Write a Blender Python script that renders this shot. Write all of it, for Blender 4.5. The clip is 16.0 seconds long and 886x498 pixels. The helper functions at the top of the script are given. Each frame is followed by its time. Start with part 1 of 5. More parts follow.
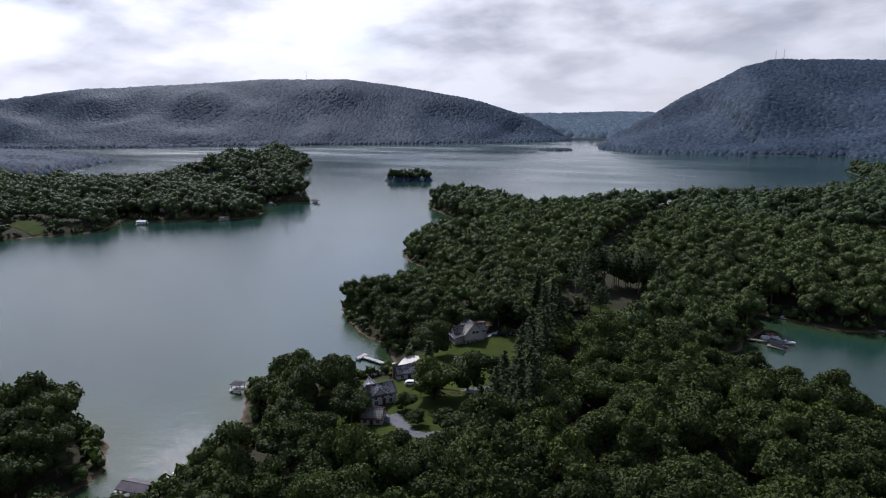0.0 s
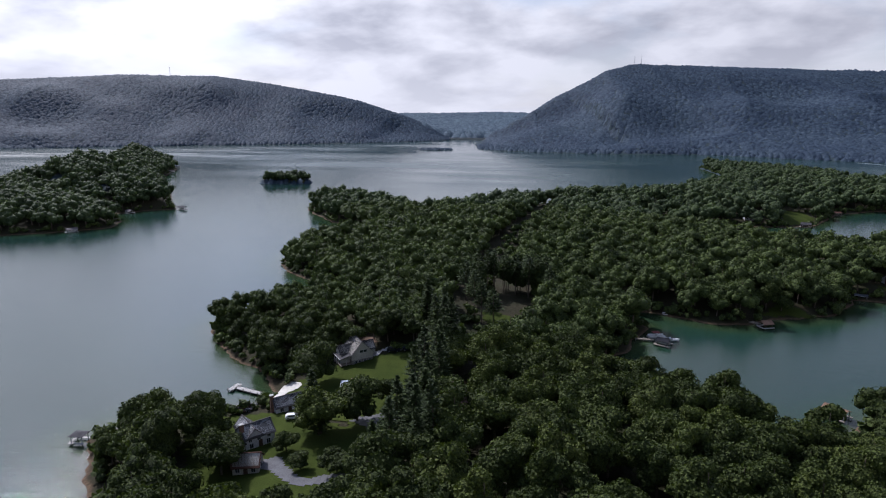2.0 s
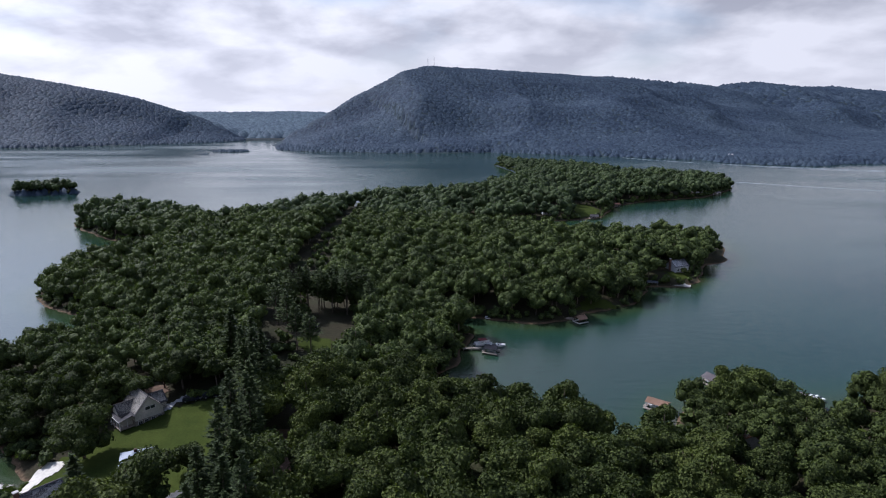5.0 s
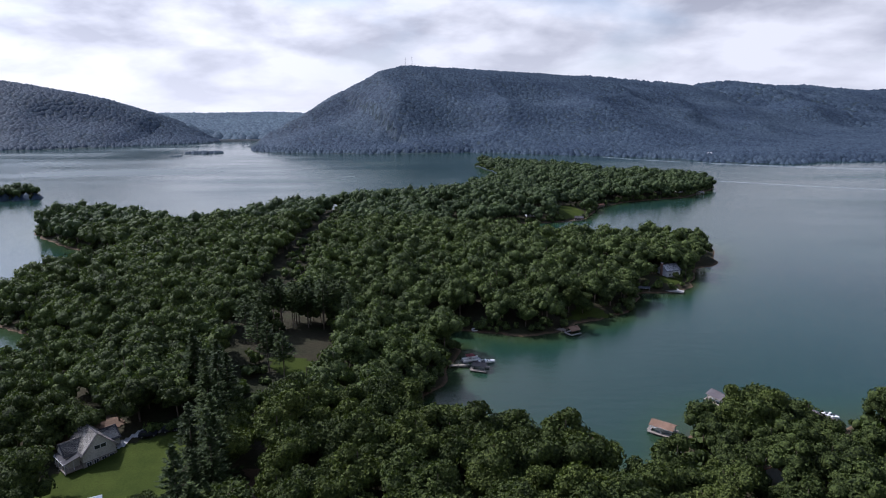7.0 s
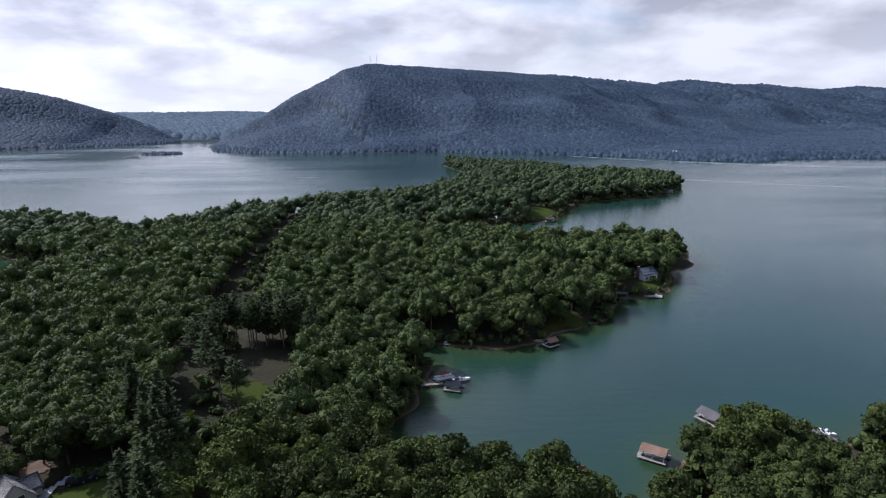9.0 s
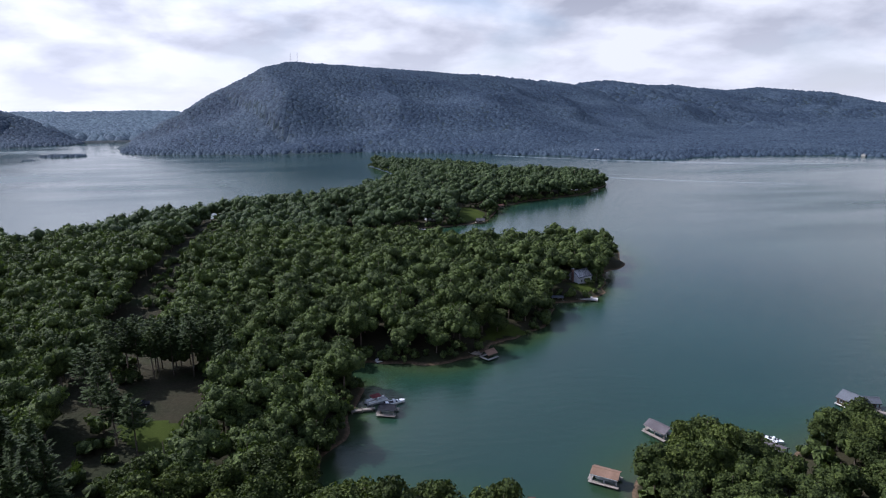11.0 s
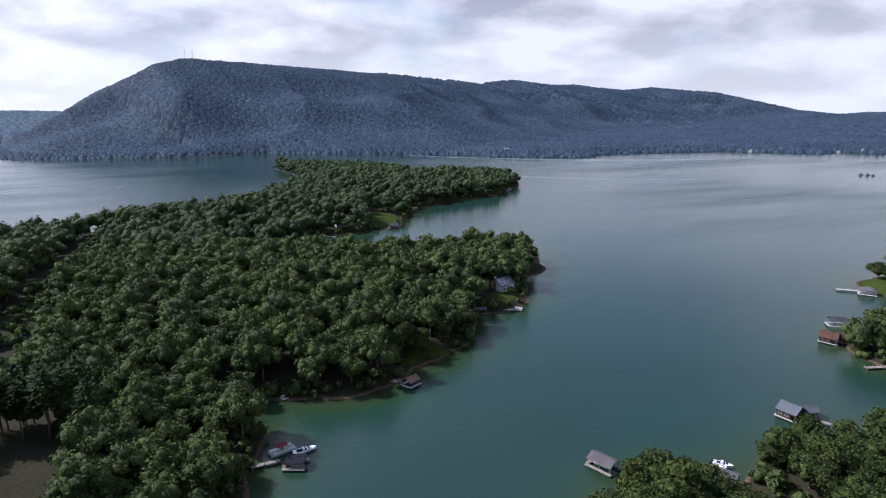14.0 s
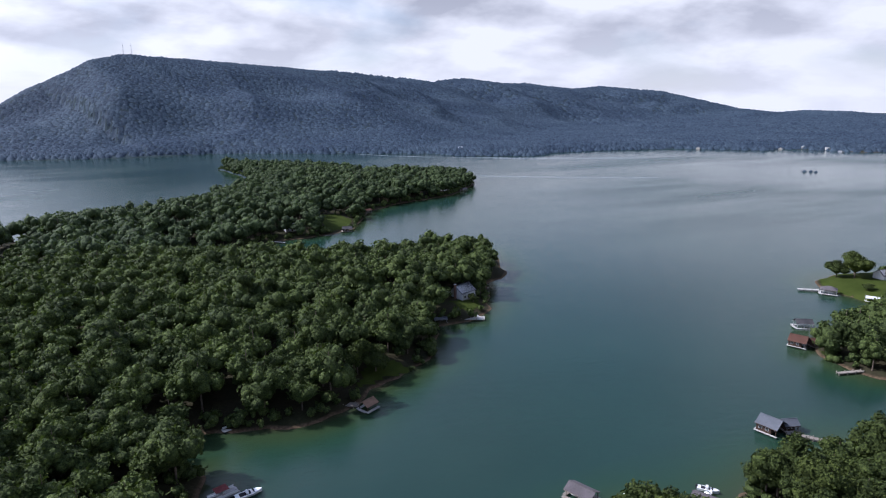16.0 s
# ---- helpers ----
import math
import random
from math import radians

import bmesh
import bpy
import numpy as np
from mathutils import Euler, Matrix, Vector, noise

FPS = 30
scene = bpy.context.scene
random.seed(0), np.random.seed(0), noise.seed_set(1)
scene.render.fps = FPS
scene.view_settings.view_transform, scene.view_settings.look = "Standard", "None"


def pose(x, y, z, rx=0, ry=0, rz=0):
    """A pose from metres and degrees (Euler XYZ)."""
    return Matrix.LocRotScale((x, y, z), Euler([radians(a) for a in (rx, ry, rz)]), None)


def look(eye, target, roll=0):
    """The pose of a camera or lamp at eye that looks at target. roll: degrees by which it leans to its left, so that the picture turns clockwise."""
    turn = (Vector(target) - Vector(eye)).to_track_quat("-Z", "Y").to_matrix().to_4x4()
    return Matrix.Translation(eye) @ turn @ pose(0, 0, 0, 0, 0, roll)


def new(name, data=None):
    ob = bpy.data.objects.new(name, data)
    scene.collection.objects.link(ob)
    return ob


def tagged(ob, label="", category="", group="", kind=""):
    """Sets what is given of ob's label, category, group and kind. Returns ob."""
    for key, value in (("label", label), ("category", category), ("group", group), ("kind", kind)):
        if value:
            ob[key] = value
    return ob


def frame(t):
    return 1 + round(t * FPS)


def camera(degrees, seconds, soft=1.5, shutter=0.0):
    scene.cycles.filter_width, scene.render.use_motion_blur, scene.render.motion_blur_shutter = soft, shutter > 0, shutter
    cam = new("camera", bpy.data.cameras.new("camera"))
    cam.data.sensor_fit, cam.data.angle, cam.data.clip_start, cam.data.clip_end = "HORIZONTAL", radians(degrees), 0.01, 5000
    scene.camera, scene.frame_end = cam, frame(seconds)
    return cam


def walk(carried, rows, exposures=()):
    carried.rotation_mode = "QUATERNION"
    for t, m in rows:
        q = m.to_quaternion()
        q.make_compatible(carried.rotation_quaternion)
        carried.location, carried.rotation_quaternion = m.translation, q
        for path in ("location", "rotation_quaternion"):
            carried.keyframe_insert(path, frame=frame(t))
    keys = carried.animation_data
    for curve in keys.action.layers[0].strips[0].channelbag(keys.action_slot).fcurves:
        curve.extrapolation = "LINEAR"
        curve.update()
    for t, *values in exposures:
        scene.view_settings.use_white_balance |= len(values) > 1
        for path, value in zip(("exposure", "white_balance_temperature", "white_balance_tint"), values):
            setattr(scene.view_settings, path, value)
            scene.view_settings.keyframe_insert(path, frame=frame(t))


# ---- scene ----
cam = camera(72.31, 16.0, 1.1)
PATH = [
    (0, (5.294, -36.692, 86.119), (4.27, -35.028, 85.695), -0.8),
    (0.5, (2.888, -33.288, 86.03), (1.926, -31.588, 85.606), -0.7),
    (1, (1.163, -29.299, 86.174), (0.274, -27.559, 85.747), -0.7),
    (1.5, (-0.939, -25.621, 86.302), (-1.73, -23.835, 85.874), -0.6),
    (2, (-2.852, -21.669, 86.142), (-3.534, -19.839, 85.713), -0.5),
    (2.5, (-4.628, -17.915, 86.059), (-5.199, -16.047, 85.629), -0.4),
    (3, (-6.124, -14.101, 86.132), (-6.586, -12.204, 85.7), -0.4),
    (3.5, (-7.393, -10.272, 86.105), (-7.734, -8.35, 85.671), -0.3),
    (4, (-8.707, -6.456, 86.201), (-8.918, -4.515, 85.766), -0.3),
    (4.5, (-9.989, -2.884, 86.117), (-10.11, -0.935, 85.683), -0.2),
    (7, (-12.942, 17.249, 85.979), (-12.941, 19.201, 85.544), -0.5),
    (7.5, (-13.318, 21.205, 85.995), (-13.307, 23.157, 85.56), -0.5),
    (8, (-13.224, 25.297, 86.04), (-13.194, 27.249, 85.603), -0.6),
    (8.5, (-13.487, 29.225, 86.021), (-13.425, 31.176, 85.583), -0.6),
    (9, (-13.344, 33.601, 85.917), (-13.237, 35.549, 85.478), -0.6),
    (11.5, (-12.007, 53.788, 85.602), (-11.598, 55.695, 85.159), -0.6),
    (12, (-11.271, 57.957, 85.548), (-10.797, 59.849, 85.104), -0.6),
    (12.5, (-10.635, 61.794, 85.724), (-10.117, 63.674, 85.276), -0.5),
    (13, (-10.003, 65.74, 85.481), (-9.456, 67.611, 85.032), -0.5),
    (13.5, (-9.089, 69.389, 85.577), (-8.506, 71.249, 85.128), -0.6),
    (14, (-7.944, 72.711, 85.491), (-7.326, 74.56, 85.043), -0.7),
    (14.5, (-6.966, 76.912, 85.463), (-6.31, 78.747, 85.013), -0.7),
    (15, (-6.028, 80.815, 85.469), (-5.336, 82.637, 85.017), -0.7),
    (15.5, (-4.711, 84.517, 85.396), (-3.988, 86.326, 84.943), -0.7),
    (16, (-3.777, 88.007, 85.441), (-3.019, 89.802, 84.986), -0.7),
]
walk(cam, [(t, look(eye, target, roll)) for t, eye, target, roll in PATH],
     exposures=[(0.0, -0.26, 5700, 18), (8.0, 0.08, 5600, 18), (16.0, 0.14, 5550, 18)])

# ---- sky, sun ----
SUN_AZ, SUN_EL = radians(-57), radians(42)      # bearing from +y, clockwise
world = bpy.data.worlds.new("sky")
scene.world = world
world.use_nodes = True
wn, wl = world.node_tree.nodes, world.node_tree.links
wn.clear()


def wnode(kind, **kw):
    n = wn.new(kind)
    for k, v in kw.items():
        if k in n.inputs:
            n.inputs[k].default_value = v
    return n


w_out = wn.new("ShaderNodeOutputWorld")
w_sky = wn.new("ShaderNodeTexSky")
w_sky.sky_type = "NISHITA"
w_sky.sun_disc = False
w_sky.sun_elevation = SUN_EL
w_sky.sun_rotation = SUN_AZ
w_sky.air_density, w_sky.dust_density, w_sky.ozone_density = 1.0, 1.5, 1.0
w_tc = wn.new("ShaderNodeTexCoord")
w_sep = wn.new("ShaderNodeSeparateXYZ")
wl.new(w_tc.outputs["Generated"], w_sep.inputs[0])


def wmath(op, a, b=None, clamp=False):
    n = wn.new("ShaderNodeMath")
    n.operation, n.use_clamp = op, clamp
    for i, v in enumerate((a, b)):
        if v is None:
            continue
        if isinstance(v, (int, float)):
            n.inputs[i].default_value = v
        else:
            wl.new(v, n.inputs[i])
    return n.outputs[0]


# a flat cloud deck, seen in perspective
w_h = wmath("ADD", wmath("MAXIMUM", w_sep.outputs["Z"], 0.0), 0.3)
w_u = wmath("DIVIDE", w_sep.outputs["X"], w_h)
w_v = wmath("DIVIDE", w_sep.outputs["Y"], w_h)
w_comb = wn.new("ShaderNodeCombineXYZ")
wl.new(w_u, w_comb.inputs[0]), wl.new(w_v, w_comb.inputs[1])
w_n1 = wnode("ShaderNodeTexNoise", Scale=1.15, Detail=10.0, Roughness=0.5, Distortion=0.15)
w_n2 = wnode("ShaderNodeTexNoise", Scale=2.3, Detail=10.0, Roughness=0.5, Distortion=0.1)
w_map = wn.new("ShaderNodeMapping")
w_map.inputs["Location"].default_value = (7.3, 2.1, 1.7)
wl.new(w_comb.outputs[0], w_n1.inputs["Vector"])
wl.new(w_comb.outputs[0], w_map.inputs["Vector"]), wl.new(w_map.outputs[0], w_n2.inputs["Vector"])
w_cover = wn.new("ShaderNodeValToRGB")
w_cover.color_ramp.elements[0].position, w_cover.color_ramp.elements[1].position = 0.30, 0.50
# more blue gaps overhead
wl.new(wmath("SUBTRACT", w_n1.outputs["Fac"], wmath("MULTIPLY", wmath("MAXIMUM", wmath("SUBTRACT", w_sep.outputs["Z"], 0.15), 0.0), 0.36)), w_cover.inputs[0])
w_shade = wn.new("ShaderNodeValToRGB")
w_shade.color_ramp.elements[0].position, w_shade.color_ramp.elements[1].position = 0.37, 0.57
w_shade.color_ramp.elements[0].color = (0.58, 0.585, 0.615, 1)
w_shade.color_ramp.elements[1].color = (1.17, 1.15, 1.115, 1)
wl.new(w_n2.outputs["Fac"], w_shade.inputs[0])
w_skyg = wn.new("ShaderNodeVectorMath")
w_skyg.operation = "SCALE"
w_skyg.inputs["Scale"].default_value = 0.15
wl.new(w_sky.outputs[0], w_skyg.inputs[0])
w_mix = wn.new("ShaderNodeMix")
w_mix.data_type = "RGBA"
wl.new(w_cover.outputs[0], w_mix.inputs[0])
wl.new(w_skyg.outputs[0], w_mix.inputs[6])
wl.new(w_shade.outputs[0], w_mix.inputs[7])
w_bg = wn.new("ShaderNodeBackground")
w_bg.inputs["Strength"].default_value = 0.88
# the deck is brighter round the sun
w_dot = wn.new("ShaderNodeVectorMath")
w_dot.operation = "DOT_PRODUCT"
w_dot.inputs[1].default_value = (math.sin(SUN_AZ) * math.cos(SUN_EL), math.cos(SUN_AZ) * math.cos(SUN_EL), math.sin(SUN_EL))
wl.new(w_tc.outputs["Generated"], w_dot.inputs[0])
w_near = wmath("MAXIMUM", w_dot.outputs["Value"], 0.0)
w_glow = wmath("ADD", wmath("MULTIPLY", wmath("POWER", w_near, 2.5), 0.42), wmath("MULTIPLY", wmath("POWER", w_near, 12.0), 2.2))
w_glow = wmath("ADD", w_glow, 0.83)
w_lit = wn.new("ShaderNodeVectorMath")
w_lit.operation = "SCALE"
# the deck closes up and pales towards the horizon
w_low = wmath("MULTIPLY", wmath("SUBTRACT", 1.0, wmath("DIVIDE", w_sep.outputs["Z"], 0.16), True), 0.72, True)
w_pale = wn.new("ShaderNodeMix")
w_pale.data_type = "RGBA"
w_pale.inputs[7].default_value = (1.15, 1.13, 1.10, 1)
wl.new(w_low, w_pale.inputs[0]), wl.new(w_mix.outputs[2], w_pale.inputs[6])
wl.new(w_pale.outputs[2], w_lit.inputs[0]), wl.new(w_glow, w_lit.inputs["Scale"])
wl.new(w_lit.outputs[0], w_bg.inputs["Color"])
wl.new(w_bg.outputs[0], w_out.inputs["Surface"])

sun = new("sun", bpy.data.lights.new("sun", "SUN"))
sun.data.energy, sun.data.angle, sun.data.color = 4.9, radians(0.5), (1.0, 0.95, 0.87)
sun_from = Vector((math.sin(SUN_AZ) * math.cos(SUN_EL), math.cos(SUN_AZ) * math.cos(SUN_EL), math.sin(SUN_EL)))
sun.matrix_world = look(sun_from * 100, (0, 0, 0))


# ---- materials ----
def material(name, rough=0.7, metal=0.0, spec=0.5):
    m = bpy.data.materials.new(name)
    m.use_nodes = True
    n = m.node_tree.nodes
    b = n["Principled BSDF"]
    b.inputs["Roughness"].default_value, b.inputs["Metallic"].default_value = rough, metal
    b.inputs["Specular IOR Level"].default_value = spec
    return m, n, m.node_tree.links, b


def ramp(n, l, fac, stops):
    r = n.new("ShaderNodeValToRGB")
    while len(r.color_ramp.elements) < len(stops):
        r.color_ramp.elements.new(0.5)
    for e, (p, c) in zip(r.color_ramp.elements, stops):
        e.position, e.color = p, (*c, 1)
    l.new(fac, r.inputs[0])
    return r.outputs[0]


def tex(n, l, scale, detail=4.0, rough=0.55, vec=None, kind="ShaderNodeTexNoise"):
    t = n.new(kind)
    t.inputs["Scale"].default_value = scale
    if "Detail" in t.inputs:
        t.inputs["Detail"].default_value, t.inputs["Roughness"].default_value = detail, rough
    if vec is None:
        vec = n.new("ShaderNodeNewGeometry").outputs["Position"]
    l.new(vec, t.inputs["Vector"])
    return t


def blend(n, l, fac, a, b, mode="MIX"):
    x = n.new("ShaderNodeMix")
    x.data_type, x.blend_type = "RGBA", mode
    for v, i in ((fac, 0), (a, 6), (b, 7)):
        if isinstance(v, (int, float)):
            x.inputs[i].default_value = v
        elif isinstance(v, tuple):
            x.inputs[i].default_value = (*v, 1)
        else:
            l.new(v, x.inputs[i])
    return x.outputs[2]


def bump(n, l, b, height, strength, dist):
    k = n.new("ShaderNodeBump")
    k.inputs["Strength"].default_value, k.inputs["Distance"].default_value = strength, dist
    l.new(height, k.inputs["Height"])
    l.new(k.outputs[0], b.inputs["Normal"])


def mottled(name, dark, light, scale=1.0, rough=0.75, fine=8.0, relief=0.02, metal=0.0):
    """A plain surface with stains at two scales and fine relief."""
    m, n, l, b = material(name, rough, metal, 0.5 if metal else 0.2)
    t1, t2 = tex(n, l, scale, 5), tex(n, l, scale * fine, 3)
    c = ramp(n, l, t1.outputs["Fac"], [(0.3, dark), (0.7, light)])
    k = ramp(n, l, t2.outputs["Fac"], [(0.3, (0.72, 0.72, 0.72)), (0.7, (1.08, 1.08, 1.08))])
    l.new(blend(n, l, 0.8, c, k, "MULTIPLY"), b.inputs["Base Color"])
    bump(n, l, b, t2.outputs["Fac"], 0.5, relief)
    return m


def foliage(name, dark, light, bright, per_object=False, big=0.07, gloss=0.1, thin=0.16):
    m, n, l, b = material(name, 0.65, 0, gloss)
    geo, info = n.new("ShaderNodeNewGeometry"), n.new("ShaderNodeObjectInfo")
    t1, t2 = tex(n, l, big, 2), tex(n, l, 0.9, 4)
    c = ramp(n, l, t1.outputs["Fac"], [(0.36, dark), (0.64, light)])
    if per_object:
        c = blend(n, l, 0.6, c, ramp(n, l, info.outputs["Random"], [(0.0, dark), (0.6, light), (1.0, bright)]))
    leaf = ramp(n, l, geo.outputs["Random Per Island"], [(0.0, (0.72, 0.74, 0.74)), (1.0, (1.25, 1.22, 1.1))])
    c = blend(n, l, 1.0, c, leaf, "MULTIPLY")
    c = blend(n, l, ramp(n, l, t2.outputs["Fac"], [(0.45, (0, 0, 0)), (0.75, (0.5, 0.5, 0.5))]), c, bright)
    # fine noise paints shaded gaps and lit tips into the leaf colour
    gap_mottle = ramp(n, l, tex(n, l, 2.3 if gloss > 0.05 else 0.13, 4, 0.7).outputs["Fac"], [(0.36, (0.42, 0.45, 0.47) if gloss > 0.05 else (0.62, 0.64, 0.66)), (0.5, (0.95, 0.97, 0.95)), (0.64, (1.75, 1.68, 1.45) if gloss > 0.05 else (1.4, 1.36, 1.25))])
    c = blend(n, l, 1.0, c, gap_mottle, "MULTIPLY")
    l.new(c, b.inputs["Base Color"])
    bump(n, l, b, tex(n, l, 2.2, 4, 0.65).outputs["Fac"], 0.9, 0.5)
    tr = n.new("ShaderNodeBsdfTranslucent")
    l.new(blend(n, l, 1.0, c, (0.95, 1.1, 0.45), "MULTIPLY"), tr.inputs["Color"])
    mx = n.new("ShaderNodeMixShader")
    mx.inputs[0].default_value = thin
    l.new(b.outputs[0], mx.inputs[1]), l.new(tr.outputs[0], mx.inputs[2])
    l.new(mx.outputs[0], n["Material Output"].inputs["Surface"])
    return m


M_LEAF = foliage("broad_leaves", (0.029, 0.041, 0.014), (0.051, 0.070, 0.021), (0.098, 0.121, 0.031), True)
M_NEAR_WOODS = foliage("near_forest_leaves", (0.029, 0.041, 0.014), (0.051, 0.070, 0.021), (0.098, 0.121, 0.031), False)
M_WOODS = foliage("forest_leaves", (0.042, 0.059, 0.022), (0.074, 0.100, 0.032), (0.112, 0.144, 0.044), False, 0.06)
# distance haze is painted into these two leaf colours as blue
M_FAR_HAZE = foliage("far_forest_haze_tint", (0.041, 0.059, 0.096), (0.055, 0.077, 0.115), (0.074, 0.098, 0.130), False, 0.006, 0.03)
M_VALLEY_HAZE = foliage("far_valley_haze_tint", (0.075, 0.105, 0.15), (0.09, 0.125, 0.17), (0.11, 0.145, 0.18), False, 0.003, 0.03)
M_FAR_SHORE = foliage("far_shore_leaves", (0.038, 0.056, 0.028), (0.062, 0.088, 0.038), (0.104, 0.135, 0.050), False, 0.05)
M_PINE = foliage("pine_needles", (0.026, 0.041, 0.015), (0.040, 0.060, 0.021), (0.060, 0.083, 0.027), True)
M_BARK = mottled("bark", (0.10, 0.075, 0.055), (0.19, 0.15, 0.12), 1.5, 0.9, 6, 0.04)


def ground_material():
    m, n, l, b = material("soil_and_litter", 0.95, 0, 0.1)
    geo = n.new("ShaderNodeNewGeometry")
    sep = n.new("ShaderNodeSeparateXYZ")
    l.new(geo.outputs["Position"], sep.inputs[0])
    t1, t2 = tex(n, l, 0.05, 5), tex(n, l, 1.2, 4)
    litter = ramp(n, l, t1.outputs["Fac"], [(0.3, (0.024, 0.028, 0.013)), (0.55, (0.038, 0.033, 0.019)), (0.75, (0.03, 0.043, 0.015))])
    clay = ramp(n, l, t2.outputs["Fac"], [(0.3, (0.07, 0.047, 0.03)), (0.7, (0.14, 0.097, 0.062))])
    z = n.new("ShaderNodeMapRange")
    z.inputs["From Min"].default_value, z.inputs["From Max"].default_value = 0.55, 0.18
    l.new(sep.outputs["Z"], z.inputs["Value"])
    # high and northern ground takes the far forest's painted haze blue
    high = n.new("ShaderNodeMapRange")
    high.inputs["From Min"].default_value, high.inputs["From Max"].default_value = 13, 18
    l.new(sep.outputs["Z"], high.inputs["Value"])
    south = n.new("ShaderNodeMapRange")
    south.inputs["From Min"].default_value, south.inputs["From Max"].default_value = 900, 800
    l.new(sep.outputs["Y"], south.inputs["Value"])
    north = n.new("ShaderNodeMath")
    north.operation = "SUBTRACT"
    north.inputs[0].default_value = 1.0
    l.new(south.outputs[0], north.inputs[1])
    haze_tint = n.new("ShaderNodeMath")
    haze_tint.operation = "MAXIMUM"
    l.new(high.outputs[0], haze_tint.inputs[0]), l.new(north.outputs[0], haze_tint.inputs[1])
    litter = blend(n, l, haze_tint.outputs[0], litter, (0.036, 0.053, 0.062))
    shore = n.new("ShaderNodeMath")
    shore.operation = "MULTIPLY"
    l.new(z.outputs[0], shore.inputs[0]), l.new(south.outputs[0], shore.inputs[1])
    c = blend(n, l, shore.outputs[0], litter, clay)
    c = blend(n, l, 0.7, c, ramp(n, l, t2.outputs["Fac"], [(0.3, (0.6, 0.6, 0.6)), (0.7, (1.15, 1.15, 1.1))]), "MULTIPLY")
    l.new(c, b.inputs["Base Color"])
    bump(n, l, b, t2.outputs["Fac"], 0.8, 0.3)
    return m


def water_material():
    m, n, l, b = material("lake_water", 0.06, 0, 0.5)
    b.inputs["IOR"].default_value = 1.333
    big = tex(n, l, 0.012, 4)
    deep = ramp(n, l, big.outputs["Fac"], [(0.3, (0.012, 0.033, 0.027)), (0.7, (0.016, 0.042, 0.034))])
    # the bed shows through where the water is shallow
    depth = n.new("ShaderNodeAttribute")
    depth.attribute_name = "depth"
    bed = ramp(n, l, depth.outputs["Fac"], [(0.0, (0.045, 0.042, 0.024)), (0.14, (0.026, 0.044, 0.019)), (0.6, (0.018, 0.046, 0.023))])
    clear = ramp(n, l, depth.outputs["Fac"], [(0.25, (0, 0, 0)), (1.0, (1, 1, 1))])
    l.new(blend(n, l, clear, bed, deep), b.inputs["Base Color"])
    # wind patches, drawn out across the lake, make the surface rougher here and there
    pos = n.new("ShaderNodeNewGeometry").outputs["Position"]
    mp, lanes = n.new("ShaderNodeMapping"), n.new("ShaderNodeMapping")
    mp.inputs["Scale"].default_value, mp.inputs["Rotation"].default_value = (1, 2.2, 1), (0, 0, 0.5)
    lanes.inputs["Scale"].default_value, lanes.inputs["Rotation"].default_value = (0.35, 1.6, 1), (0, 0, 0.35)
    l.new(pos, mp.inputs["Vector"]), l.new(pos, lanes.inputs["Vector"])
    wind = tex(n, l, 0.006, 5, 0.6, lanes.outputs[0])
    small, mid = tex(n, l, 1.6, 3, 0.65, mp.outputs[0]), tex(n, l, 0.16, 3, 0.5, mp.outputs[0])
    h = n.new("ShaderNodeMath")
    h.operation = "MULTIPLY_ADD"
    l.new(mid.outputs["Fac"], h.inputs[0])
    h.inputs[1].default_value = 2.0
    l.new(small.outputs["Fac"], h.inputs[2])
    gust = ramp(n, l, wind.outputs["Fac"], [(0.38, (0.14, 0.14, 0.14)), (0.6, (0.29, 0.29, 0.29))])
    fetch = n.new("ShaderNodeAttribute")
    fetch.attribute_name = "offshore"
    lee = ramp(n, l, fetch.outputs["Fac"], [(0.0, (0.3, 0.3, 0.3)), (0.35, (0.5, 0.5, 0.5)), (1.0, (1, 1, 1))])
    l.new(blend(n, l, 1.0, gust, lee, "MULTIPLY"), b.inputs["Roughness"])
    bump(n, l, b, h.outputs[0], 0.3, 0.14)
    return m


M_GROUND, M_WATER = ground_material(), water_material()


def grass_material():
    m, n, l, b = material("mown_grass", 0.95, 0, 0.03)
    t1, t2 = tex(n, l, 0.12, 4), tex(n, l, 3.0, 4)
    c = ramp(n, l, t1.outputs["Fac"], [(0.3, (0.032, 0.046, 0.010)), (0.7, (0.052, 0.068, 0.015))])
    c = blend(n, l, 0.6, c, ramp(n, l, t2.outputs["Fac"], [(0.3, (0.6, 0.6, 0.55)), (0.7, (1.2, 1.2, 1.1))]), "MULTIPLY")
    l.new(c, b.inputs["Base Color"])
    bump(n, l, b, t2.outputs["Fac"], 0.7, 0.1)
    return m


M_GRASS = grass_material()

# ---- the lie of the land: shorelines in plan ----
MAIN_SOUTH = [(40, -420), (-118, -420), (-118, -10), (-121, 30), (-122, 50), (-119, 62), (-126, 70), (-141, 80), (-147, 86), (-143, 97),
              (-133, 107), (-122, 112), (-116, 121), (-115, 128), (-122, 135), (-131, 139), (-146, 147), (-164, 158), (-176, 168), (-180, 182),
              (-172, 202), (-162, 225), (-166, 238), (-182, 250), (-202, 262), (-218, 277), (-226, 300), (-214, 330), (-204, 352), (-216, 385)]
